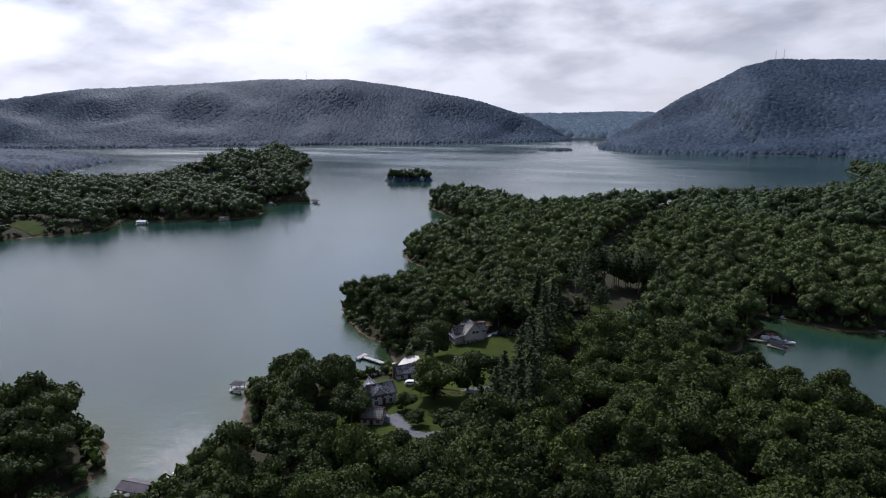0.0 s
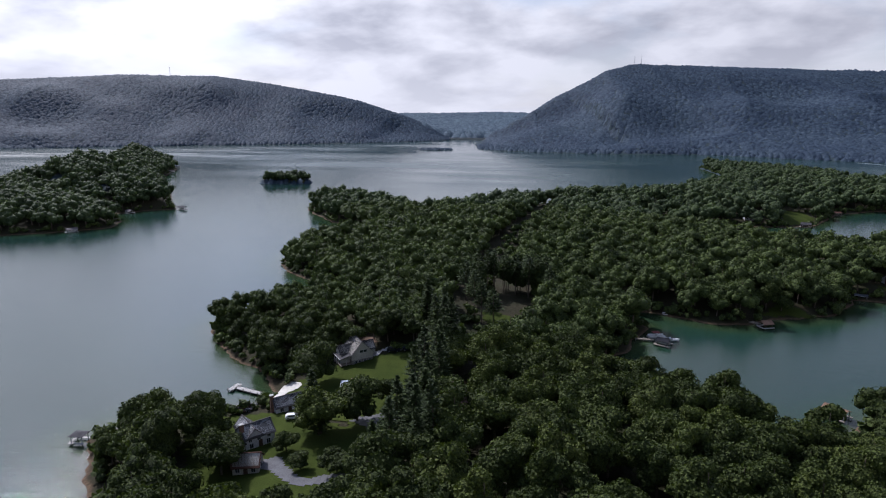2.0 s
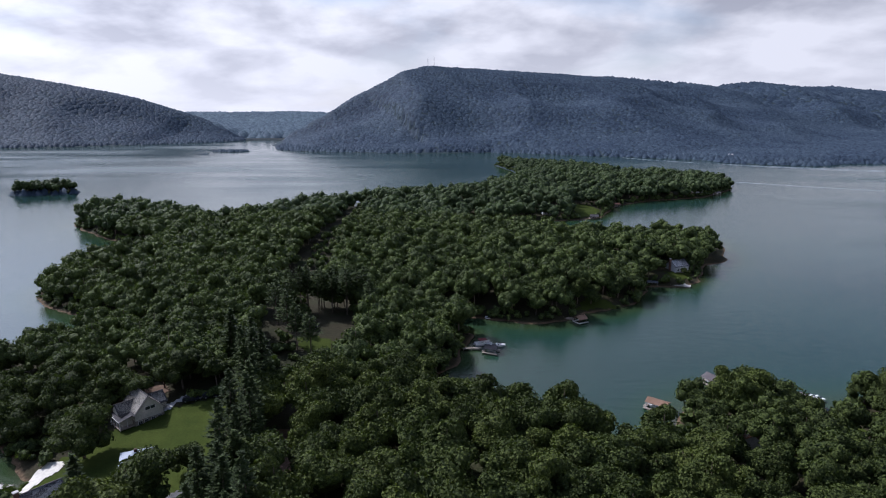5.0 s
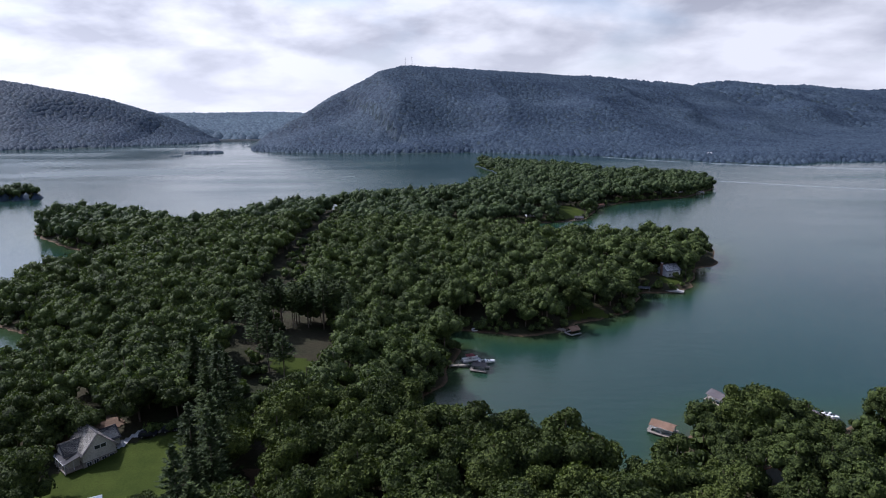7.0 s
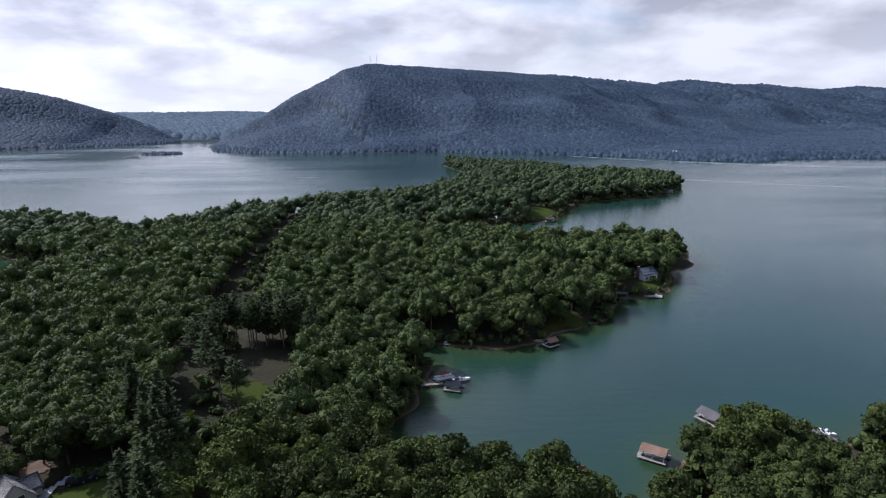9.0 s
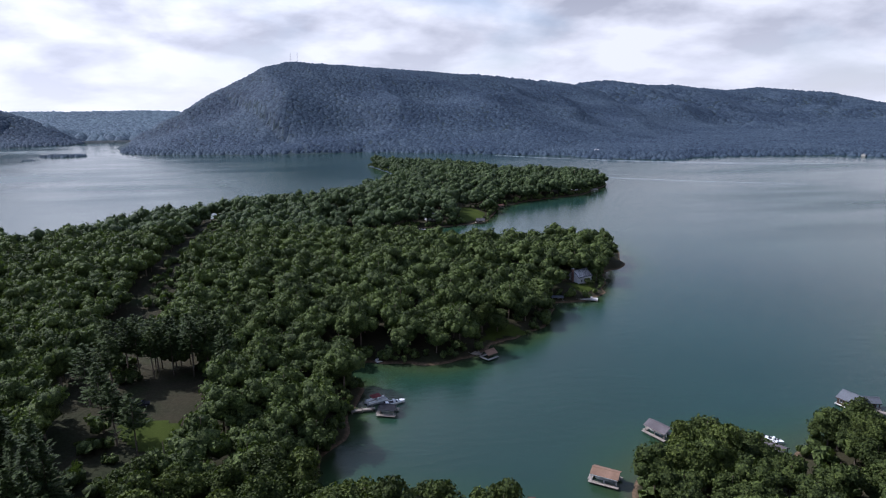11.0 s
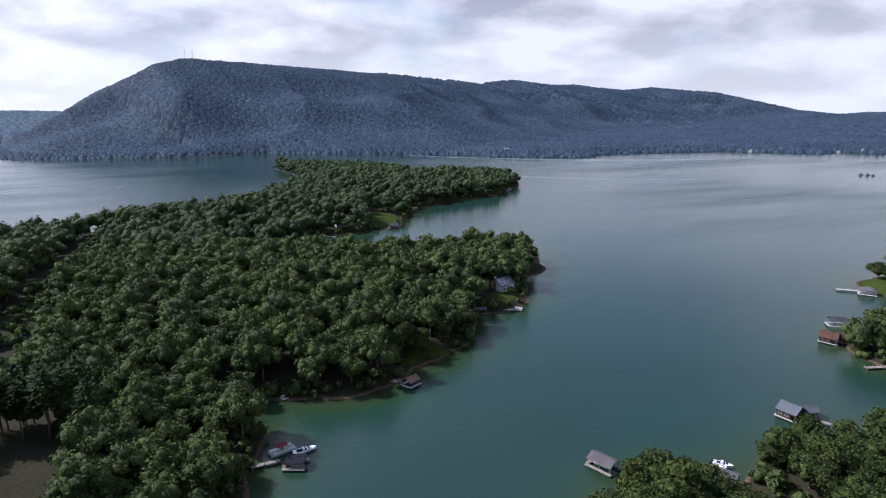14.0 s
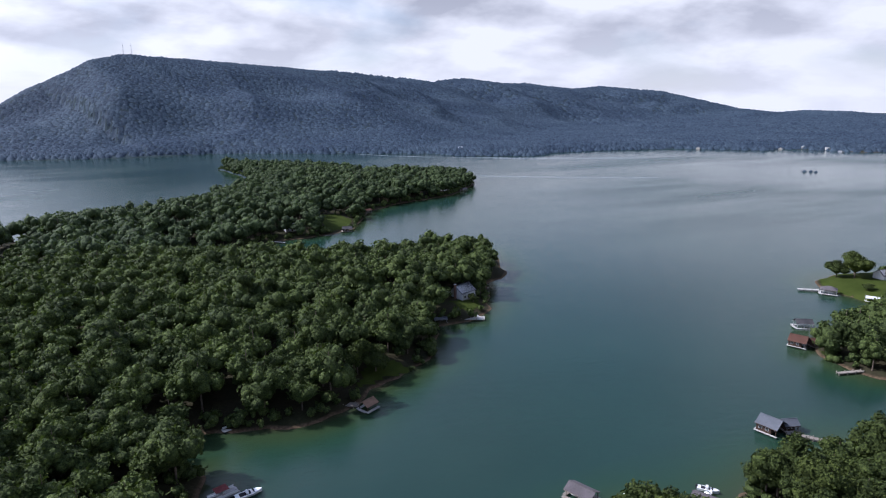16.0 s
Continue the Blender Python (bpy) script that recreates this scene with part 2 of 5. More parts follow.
MAIN_NORTH = [(-247, 406), (-262, 414), (-292, 440), (-319, 465), (-334, 490), (-325, 512), (-285, 512), (-240, 480), (-192, 466), (-165, 512), (-140, 548), (-98, 584),
              (-48, 602), (0, 652), (34, 720), (62, 800), (70, 880), (60, 960), (42, 1050), (54, 1066), (80, 1010), (112, 965), (170, 905), (205, 830),
              (240, 780), (285, 755), (306, 734), (296, 706), (240, 640), (172, 610)]
MAIN_EAST = [(136, 582), (112, 528), (108, 515), (82, 499), (46, 494), (24, 479), (6, 466), (-16, 452), (6, 440), (40, 420), (84, 405), (124, 402),
             (152, 414), (162, 416), (160, 395), (150, 374), (146, 359), (144, 354), (128, 346), (120, 328), (112, 312), (100, 301), (82, 300), (75, 285),
             (71, 273), (54, 262), (42, 258), (34, 247), (18, 243), (5, 247), (-7, 251)]
COVE = [(-16, 246), (-18, 238), (-8, 230), (-10, 215), (-15, 200), (-20, 187), (-24, 176), (-14, 168), (4, 163), (18, 157), (28, 147), (37, 141),
        (46, 150), (49, 160), (54, 166), (60, 172), (68, 176), (78, 177), (85, 174), (88, 167), (90, 160), (96, 160),
        (97, 168), (104, 173), (114, 174), (124, 174), (134, 172), (146, 175), (158, 170), (168, 150), (180, 100), (180, -420)]
EAST = [(420, -100), (260, 60), (215, 150), (200, 186), (189, 207), (193, 219), (211, 232), (226, 233), (245, 226), (262, 240), (268, 257), (266, 270),
        (276, 281), (296, 284), (340, 270), (480, 230), (620, 0)]
WEST = [(-516, 172), (-500, 196), (-481, 228), (-505, 255), (-526, 272), (-490, 278), (-450, 306), (-422, 336), (-440, 362), (-482, 392), (-470, 418),
        (-450, 434), (-490, 470), (-560, 540), (-640, 598), (-720, 690), (-776, 768), (-822, 828), (-880, 826), (-905, 770), (-850, 690), (-770, 600),
        (-705, 520), (-690, 450), (-730, 400), (-800, 390), (-900, 420), (-1010, 430), (-1150, 330), (-1050, 60), (-720, 20), (-570, 110)]
WEST_FAR = [(-1130, 520), (-1250, 640), (-1330, 730), (-1500, 790), (-1800, 860), (-2300, 900), (-2500, 400), (-1700, 200), (-1250, 420)]
SOUTH_WEST = [(-138, 0), (-138, 24), (-141, 36), (-152, 44), (-170, 46), (-195, 40), (-250, 30), (-420, -20), (-420, -420), (-150, -420)]
RIGHT_RANGE = [(-492, 1575), (-470, 1535), (-402, 1470), (-270, 1420), (-144, 1384), (51, 1405), (250, 1290), (430, 1175), (465, 1070), (576, 1030), (640, 1070),
               (764, 1064), (900, 1030), (960, 960), (1000, 905), (1055, 925), (1100, 790), (1500, 700), (2600, 500), (4700, 300), (4700, 4700), (-300, 4700),
               (-430, 3000), (-540, 2300), (-585, 2150), (-560, 1800)]
LEFT_RANGE = [(-775, 2120), (-765, 2080), (-830, 1960), (-903, 1879), (-1127, 1691), (-1402, 1580), (-1653, 1429), (-2110, 1140), (-3000, 900), (-4700, 700),
              (-4700, 4700), (-1300, 4700), (-1000, 3000), (-840, 2400)]
VALLEY = [(-900, 2190), (-500, 2190), (-300, 2900), (700, 4780), (-2300, 4780), (-1100, 2900)]
ISLANDS = [(-480, 668, 30, 13, 0.35), (-572, 1462, 36, 16, 0.2), (-592, 1349, 7, 5, 0.0), (728, 616, 5, 4, 0.0)]
# crest lines: x, y, height
RIGHT_CREST = [(-560, 1760, 2), (-400, 1830, 88), (-300, 1900, 150), (-200, 1930, 204), (-125, 1990, 226), (190, 2110, 213), (466, 2400, 214), (850, 2690, 206), (1080, 2830, 190),
               (1290, 2880, 212), (1600, 3090, 197), (1880, 3290, 206), (2300, 3400, 177), (2560, 3470, 198), (2900, 3260, 158), (3150, 2900, 48), (3350, 2720, 12), (3500, 2650, 30), (3800, 2500, 2)]
LEFT_CREST = [(-800, 2160, 2), (-960, 2200, 70), (-1170, 2160, 140), (-1500, 2100, 205), (-1720, 2020, 240), (-2060, 1860, 246), (-2450, 1700, 232), (-2730, 1480, 220), (-3000, 1270, 180), (-4600, 900, 120)]


def ellipse(cx, cy, a, b, turn, n=18):
    out = []
    for i in range(n):
        q = 2 * math.pi * i / n
        k = 1 + 0.12 * math.sin(3 * q + cx)
        u, v = a * k * math.cos(q), b * k * math.sin(q)
        out.append((cx + u * math.cos(turn) - v * math.sin(turn), cy + u * math.sin(turn) + v * math.cos(turn)))
    return out


MAINLAND = MAIN_SOUTH + MAIN_NORTH + MAIN_EAST + COVE
LANDS = [MAINLAND, EAST, WEST, WEST_FAR, SOUTH_WEST] + [ellipse(*i) for i in ISLANDS]


def inside_by(poly, X, Y):
    """Signed distance to a closed outline, positive inside."""
    P = np.array(poly, float)
    Q = np.roll(P, -1, axis=0)
    best = np.full(X.shape, 1e18)
    odd = np.zeros(X.shape, bool)
    for (ax, ay), (bx, by) in zip(P, Q):
        dx, dy = bx - ax, by - ay
        k = np.clip(((X - ax) * dx + (Y - ay) * dy) / max(dx * dx + dy * dy, 1e-9), 0, 1)
        best = np.minimum(best, (X - ax - k * dx) ** 2 + (Y - ay - k * dy) ** 2)
        if ay != by:
            odd ^= ((ay > Y) != (by > Y)) & (X < dx * (Y - ay) / (dy if dy else 1) + ax)
    d = np.sqrt(best)
    return np.where(odd, d, -d)


def crest_by(line, X, Y):
    best, high = np.full(X.shape, 1e18), np.zeros(X.shape)
    for (ax, ay, ah), (bx, by, bh) in zip(line, line[1:]):
        dx, dy = bx - ax, by - ay
        k = np.clip(((X - ax) * dx + (Y - ay) * dy) / (dx * dx + dy * dy), 0, 1)
        d = (X - ax - k * dx) ** 2 + (Y - ay - k * dy) ** 2
        near = d < best
        best, high = np.where(near, d, best), np.where(near, ah + k * (bh - ah), high)
    return np.sqrt(best), high


_waves = [(random.uniform(0, 6.28), random.uniform(0, 6.28), random.uniform(0.75, 1.3)) for _ in range(14)]


def ripple(X, Y, size):
    """Smooth uneven relief of about -1 to 1, with features of that size."""
    s = np.zeros(X.shape)
    for q, p, f in _waves:
        s = s + np.sin((X * math.cos(q) + Y * math.sin(q)) * 6.283 * f / size + p)
    return s / 4.5


def range_height(poly, crest, X, Y):
    d = inside_by(poly, X, Y) + 10 * ripple(X, Y, 160)
    r, h = crest_by(crest, X, Y)
    t = np.clip(d, 0, None) / (np.clip(d, 0, None) + r + 1e-6)
    side = np.clip(1 - r / 850, 0, 1)
    t = np.minimum(t, side)
    rise = h * (0.55 * t + 0.45 * t * t * (3 - 2 * t))
    along = X * 0.875 + Y * 0.485 + 0.45 * r
    spur = 1 - 2 * np.abs(np.sin(along / 115 + 1.1 * ripple(X, Y, 700)))
    rise = rise + (9 if crest is RIGHT_CREST else 5) * spur * 4 * t * (1 - t) * np.clip(h / 140, 0, 1)
    rise = rise + np.clip(d, 0, 60) / 60 * (9 + 14 * ripple(X, Y, 330) * 4 * t * (1 - t) * np.clip(h / 120, 0, 1))
    return np.where(d > 0, np.maximum(rise, 0.3), np.maximum(-5, d * 0.2))


def ground_z(X, Y):
    X, Y = np.asarray(X, float), np.asarray(Y, float)
    z = np.full(X.shape, -5.0)
    for i, poly in enumerate(LANDS):
        P = np.array(poly)
        tall, reach = ((11, 62), (5, 40), (14, 60), (22, 120), (5, 40))[i] if i < 5 else (2.0, 20)
        if i == 2:      # the western shore rises to a knoll at its northern end
            k = np.clip((Y - 350) / 150, 0, 1)
            tall = tall + 30 * k * k * (3 - 2 * k)
        d = inside_by(poly, X, Y) + 1.2 * ripple(X, Y, 23)
        up = 0.9 * np.clip(d, 0, 1.2) / 1.2 + tall * (1 - np.exp(-np.clip(d - 1.2, 0, None) / reach)) * (1 + 0.25 * ripple(X, Y, 130))
        z = np.maximum(z, np.where(d > 0, up, np.maximum(-5, d * 0.25)))
    for poly, crest in ((RIGHT_RANGE, RIGHT_CREST), (LEFT_RANGE, LEFT_CREST)):
        far = (Y > 650)
        z = np.where(far, np.maximum(z, range_height(poly, crest, X, Y)), z)
    d = inside_by(VALLEY, X, Y)
    z = np.where(d > 0, np.maximum(z, 3 + 22 * np.clip((Y - 2250) / 700, 0, 1) + 72 * np.clip((Y - 3300) / 1300, 0, 1) ** 1.3 + 4 * ripple(X, Y, 700)), z)
    return z


def mesh_of(name, verts, tris, mats, which=None, smooth=False):
    me = bpy.data.meshes.new(name)
    verts, tris = np.asarray(verts, np.float32), np.asarray(tris, np.int32)
    k = tris.shape[1]
    me.vertices.add(len(verts)), me.loops.add(len(tris) * k), me.polygons.add(len(tris))
    me.vertices.foreach_set("co", verts.ravel())
    me.loops.foreach_set("vertex_index", tris.ravel())
    me.polygons.foreach_set("loop_start", np.arange(0, len(tris) * k, k, dtype=np.int32))
    if which is not None:
        me.polygons.foreach_set("material_index", np.asarray(which, np.int32))
    me.polygons.foreach_set("use_smooth", np.full(len(tris), smooth))
    for m in mats:
        me.materials.append(m)
    me.update(calc_edges=True)
    return me


def steps(*stretches):
    out = []
    for a, b, s in stretches:
        out += list(np.arange(a, b, s))
    return np.array(out + [stretches[-1][1]])


def grid_faces(nx, ny):
    i = np.arange(nx - 1)[None, :] + nx * np.arange(ny - 1)[:, None]
    i = i.ravel()
    return np.stack([i, i + 1, i + 1 + nx, i + nx], 1)


gx = steps((-4800, -900, 48), (-900, -260, 12), (-260, 300, 3.6), (300, 1200, 15), (1200, 4800, 55))
gy = steps((-420, 30, 15), (30, 330, 3.6), (330, 760, 8), (760, 1400, 16), (1400, 2300, 24), (2300, 4800, 50))
GX, GY = np.meshgrid(gx, gy)
GZ = ground_z(GX, GY)
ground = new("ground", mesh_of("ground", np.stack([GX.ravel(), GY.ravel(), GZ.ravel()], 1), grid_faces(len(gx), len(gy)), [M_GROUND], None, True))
tagged(ground, "forest floor, clay banks and lake bed", "ground", kind="structure")



def sheet_z(X, Y):
    """The height of the ground sheet itself, between its grid points."""
    i, j = np.clip(np.searchsorted(gx, X) - 1, 0, len(gx) - 2), np.clip(np.searchsorted(gy, Y) - 1, 0, len(gy) - 2)
    u, v = (X - gx[i]) / (gx[i + 1] - gx[i]), (Y - gy[j]) / (gy[j + 1] - gy[j])
    return (GZ[j, i] * (1 - u) + GZ[j, i + 1] * u) * (1 - v) + (GZ[j + 1, i] * (1 - u) + GZ[j + 1, i + 1] * u) * v


wi, wj = np.arange(0, len(gx), 2), np.nonzero(gy < 2170)[0][::2]
wx, wy = np.append(gx[wi], 4800.0), np.append(gy[wj], 2170.0)
WX, WY = np.meshgrid(wx, wy)
water = new("water", mesh_of("water", np.stack([WX.ravel(), WY.ravel(), 0 * WX.ravel()], 1), grid_faces(len(wx), len(wy)), [M_WATER]))
deep_ = water.data.attributes.new("depth", "FLOAT", "POINT")
deep_.data.foreach_set("value", np.clip(-sheet_z(WX, WY) / 5.0, 0, 1).ravel().astype(np.float32))
off = np.full(WX.shape, 1e9)
for poly in LANDS + [RIGHT_RANGE, LEFT_RANGE]:
    off = np.minimum(off, -inside_by(poly, WX, WY))
fetch_ = water.data.attributes.new("offshore", "FLOAT", "POINT")
fetch_.data.foreach_set("value", np.clip(off / 220, 0, 1).ravel().astype(np.float32))
tagged(water, "calm dark green lake water with small ripples", "water", kind="structure")

# ---- clearings ----
LAWN_NORTH = [(-112, 137), (-106, 146), (-96, 156), (-84, 161), (-76, 160), (-72, 140), (-66, 118), (-72, 108), (-90, 110), (-100, 112), (-110, 118), (-113, 124), (-113, 130)]
LAWN_SOUTH = [(-118, 108), (-104, 113), (-90, 110), (-72, 110), (-62, 100), (-58, 86), (-62, 70), (-80, 66), (-98, 70), (-116, 86), (-124, 96), (-124, 106)]
PINE_GLADE = [(-78, 218), (-74, 232), (-56, 236), (-50, 226), (-51, 204), (-58, 194), (-66, 200), (-76, 212)]
ARM_LAWN = [(36, 255), (44, 272), (56, 272), (60, 264), (52, 262), (43, 259)]
POINT_LAWN = [(98, 305), (96, 318), (106, 326), (114, 324), (109, 313), (103, 306)]
COVE_LAWN = [(85, 503), (84, 530), (92, 556), (106, 560), (112, 540), (106, 518), (98, 510)]
EAST_LAWN = [(258, 240), (266, 258), (267, 271), (276, 280), (298, 283), (326, 270), (320, 240), (285, 230), (262, 236)]
SOUTH_LAWN = [(85, 160), (90, 159), (97, 160), (100, 154), (92, 149), (86, 153)]
WEST_LAWN = [(-503, 186), (-504, 200), (-531, 211), (-558, 203), (-545, 186)]
WEST_FIELD = [(-805, 335), (-850, 335), (-950, 385), (-930, 405), (-815, 372)]
POINT_BARE = [(126, 340), (150, 352), (176, 430), (150, 428), (146, 398), (143, 372)]
PINE_ROW = [(-64, 82), (-52, 92), (-64, 140), (-77, 182), (-85, 182), (-72, 150), (-67, 118)]
GLADE_LAWN = [(-72, 207), (-65, 209), (-56, 206), (-50, 202), (-50, 195), (-55, 190), (-63, 192), (-70, 200)]
GLADE_FRONT = [(-76, 210), (-46, 207), (-43, 190), (-54, 179), (-70, 186)]
SLIPWAY = [(-136, 18), (-104, 18), (-97, 34), (-100, 50), (-108, 67), (-136, 78)]
PIER_EDGE = [(-134, 108), (-114, 103), (-100, 113), (-100, 130), (-114, 141), (-134, 132)]
DRIVE_EDGE = [(-98, 77), (-62, 75), (-56, 90), (-96, 88)]
LAWNS = [LAWN_NORTH, LAWN_SOUTH, GLADE_LAWN, ARM_LAWN, POINT_LAWN, COVE_LAWN, EAST_LAWN, SOUTH_LAWN, WEST_LAWN, WEST_FIELD]
LANE = [(-30, 70), (-39, 94), (-54, 132), (-65, 166), (-75, 205), (-82, 245), (-87, 305), (-91, 362), (-94, 420), (-95, 470), (-96, 530)]


def sheet(name, poly, material_, lift, step, label, category):
    """A patch of the ground's own shape, a little above it."""
    P = np.array(poly)
    xs = np.arange(P[:, 0].min() - step, P[:, 0].max() + step, step)
    ys = np.arange(P[:, 1].min() - step, P[:, 1].max() + step, step)
    X, Y = np.meshgrid(xs, ys)
    d = inside_by(poly, X, Y) + 0.5 * ripple(X, Y, 9)
    F = grid_faces(len(xs), len(ys))
    F = F[(d.ravel()[F] > 0).all(axis=1)]
    used, inv = np.unique(F, return_inverse=True)
    V = np.stack([X.ravel(), Y.ravel(), ground_z(X, Y).ravel() + lift], 1)[used]
    ob = new(name, mesh_of(name, V, inv.reshape(-1, 4), [material_], None, True))
    return tagged(ob, label, category, kind="structure")


for poly in LAWNS:
    sheet("lawn", poly, M_GRASS, 0.22, 1.5 if poly[0][0] > -300 else 4.0, "mown green lawn by the lake shore", "lawn")


def lane_by(line, X, Y):
    best = np.full(X.shape, 1e18)
    for (ax, ay), (bx, by) in zip(line, line[1:]):
        dx, dy = bx - ax, by - ay
        k = np.clip(((X - ax) * dx + (Y - ay) * dy) / (dx * dx + dy * dy), 0, 1)
        best = np.minimum(best, (X - ax - k * dx) ** 2 + (Y - ay - k * dy) ** 2)
    return np.sqrt(best)


# ---- trees ----
def ico(sub):
    bm = bmesh.new()
    bmesh.ops.create_icosphere(bm, subdivisions=sub, radius=1)
    bm.verts.ensure_lookup_table()
    v = np.array([x.co[:] for x in bm.verts])
    f = np.array([[y.index for y in x.verts] for x in bm.faces])
    bm.free()
    return v, f


ICO = ico(1)


def broad_crown(rng, radius, height, lobes, cards, card, core):
    """Small leaf clumps over a dome of rounded boughs."""
    cz, rz = 0.52 * height, 0.44 * height
    cen, rad = [], []
    for i in range(lobes):
        q, e = 2.4 * i + rng.uniform(-0.4, 0.4), -0.62 + 1.58 * ((i * 0.618 + rng.uniform(0, 0.25)) % 1.0)
        k = math.sqrt(max(0.04, 1 - min(abs(e), 0.98) ** 2)) * rng.uniform(0.55, 0.82)
        cen.append((radius * k * math.cos(q), radius * k * math.sin(q), cz + rz * 0.74 * e))
        rad.append(radius * rng.uniform(0.27, 0.43) * (12 / max(lobes, 5)) ** 0.3)
    cen.append((0, 0, cz)), rad.append(radius * 0.66)
    cen, rad = np.array(cen), np.array(rad)
    V, F, n = [], [], 0
    for c, r in zip(cen, rad):
        w = core[0] * (r * 0.9) * rng.uniform(0.8, 1.12, (len(core[0]), 1))
        V.append(w + c), F.append(core[1] + n)
        n += len(w)
    pick = rng.choice(len(cen), cards * 3, p=rad ** 2 / (rad ** 2).sum())
    d = rng.normal(size=(cards * 3, 3))
    d[:, 2] = np.where(d[:, 2] < -0.3, -d[:, 2], d[:, 2])
    d /= np.linalg.norm(d, axis=1, keepdims=True)
    p = cen[pick] + d * (rad[pick] * rng.uniform(0.88, 1.14, cards * 3))[:, None]
    deep = (np.linalg.norm(p[:, None] - cen[None], axis=2) / rad[None]).min(axis=1)
    keep = np.argsort(-(deep > 0.86).astype(int), kind="stable")[:cards]
    p, d = p[keep], d[keep]
    up = d + rng.normal(size=d.shape) * 0.5
    up /= np.linalg.norm(up, axis=1, keepdims=True)
    a = np.cross(up, rng.normal(size=d.shape))
    a /= np.linalg.norm(a, axis=1, keepdims=True)
    b = np.cross(up, a)
    s = card * rng.uniform(0.6, 1.3, (len(p), 1))
    wide = rng.uniform(0.6, 0.95, (len(p), 1))
    quad = np.stack([p + a * s - up * s * 0.3, p + b * s * wide - up * s * 0.2, p - a * s * 0.9 - up * s * 0.3, p - b * s * wide + up * s * 0.15], 1).reshape(-1, 3)
    i = n + 4 * np.arange(len(p))
    V.append(quad)
    F += [np.stack([i, i + 1, i + 2], 1), np.stack([i, i + 2, i + 3], 1)]
    return np.concatenate(V), np.concatenate(F)


def pine_crown(rng, radius, height, tiers, per, card, bare=0.16, taper=0.7):
    """Whorls of loose boughs, each a spray of needle clumps."""
    V, F, n = [], [], 0
    for k in range(tiers):
        u = k / (tiers - 1)
        z = height * (bare + (0.99 - bare) * u)
        r = radius * (1 - u) ** taper * rng.uniform(0.7, 1.12) + 0.35
        for j in range(max(5, int(per * (1 - 0.6 * u)))):
            q, long = rng.uniform(0, 6.283), r * rng.uniform(0.7, 1.1)
            for f in (0.3, 0.52, 0.76, 1.0):
                s = card * rng.uniform(0.7, 1.25)
                o = q + rng.uniform(-0.16, 0.16)
                c = np.array((math.cos(o) * long * f, math.sin(o) * long * f, z + 0.06 * long * f + rng.uniform(-0.5, 0.4)))
                a = np.array((math.cos(o), math.sin(o), 0.15 + rng.uniform(-0.4, 0.4)))
                b = np.array((-math.sin(o), math.cos(o), rng.uniform(-0.7, 0.7)))
                V += [c + a * s, c + b * s * 0.5, c - a * s, c - b * s * 0.5]
                F += [(n, n + 1, n + 2), (n, n + 2, n + 3)]
                n += 4
    return np.array(V), np.array(F)


def stem(rng, height, r0, limbs, reach):
    """A tapered trunk with limbs."""
    V, F = [], []

    def tube(a, b, ra, rb, sides=6):
        n = len(V)
        w = (Vector(b) - Vector(a)).normalized()
        u = w.orthogonal().normalized()
        v = w.cross(u)
        for p, r in ((a, ra), (b, rb)):
            for i in range(sides):
                q = 6.2832 * i / sides
                V.append(Vector(p) + (u * math.cos(q) + v * math.sin(q)) * r)
        for i in range(sides):
            j = (i + 1) % sides
            F.append((n + i, n + j, n + sides + j)), F.append((n + i, n + sides + j, n + sides + i))

    bend = (rng.uniform(-0.4, 0.4), rng.uniform(-0.4, 0.4))
    mid = (bend[0], bend[1], height * 0.45)
    tube((0, 0, -0.6), mid, r0, r0 * 0.72)
    tube(mid, (bend[0] * 0.5, bend[1] * 0.5, height * 0.86), r0 * 0.72, r0 * 0.2)
    for i in range(limbs):
        q, z = 2.4 * i + rng.uniform(-0.3, 0.3), height * rng.uniform(0.34, 0.62)
        tube((bend[0], bend[1], z), (reach * math.cos(q), reach * math.sin(q), z + height * 0.16), r0 * 0.38, r0 * 0.12, 4)
    return np.array([v[:] for v in V]), np.array(F)


rng = np.random.default_rng(11)
cell = 8.3
tx, ty = np.meshgrid(np.arange(-900, 420, cell), np.arange(-90, 1090, cell))
tx = (tx + rng.uniform(-0.36, 0.36, tx.shape) * cell).ravel()
ty = (ty + rng.uniform(-0.36, 0.36, ty.shape) * cell).ravel()
land = np.full(tx.shape, -1e9)
for poly in LANDS:
    land = np.maximum(land, inside_by(poly, tx, ty))
open_ = np.full(tx.shape, -1e9)
for poly in LAWNS:
    open_ = np.maximum(open_, inside_by(poly, tx, ty))
lane = lane_by(LANE, tx, ty)
bare = np.maximum(np.maximum(inside_by(POINT_BARE, tx, ty), inside_by(PINE_ROW, tx, ty)), inside_by(PINE_GLADE, tx, ty))
bare = np.maximum(bare, np.maximum(inside_by(SLIPWAY, tx, ty), inside_by(DRIVE_EDGE, tx, ty)))
bare = np.maximum(bare, np.maximum(inside_by(PIER_EDGE, tx, ty), inside_by(GLADE_FRONT, tx, ty)))
bank = np.where((ty > 190) & (ty < 430) & (tx > -30), 1.4, np.where(ty < 600, 3.6, 2.5))
keep = (land > bank) & (open_ < -3.0) & (lane > np.where(ty > 165, 10.2, np.where(ty > 130, 4.5, 2.4))) & (bare < 0)
keep &= (rng.uniform(0, 1, tx.shape) < np.where(ty < 14, 0.7, np.where((tx < -262) & (ty < 560) | (ty > 430) & (tx > -262), 0.72, 1.0)))
tx, ty, land = tx[keep], ty[keep], land[keep]
tz = ground_z(tx, ty)
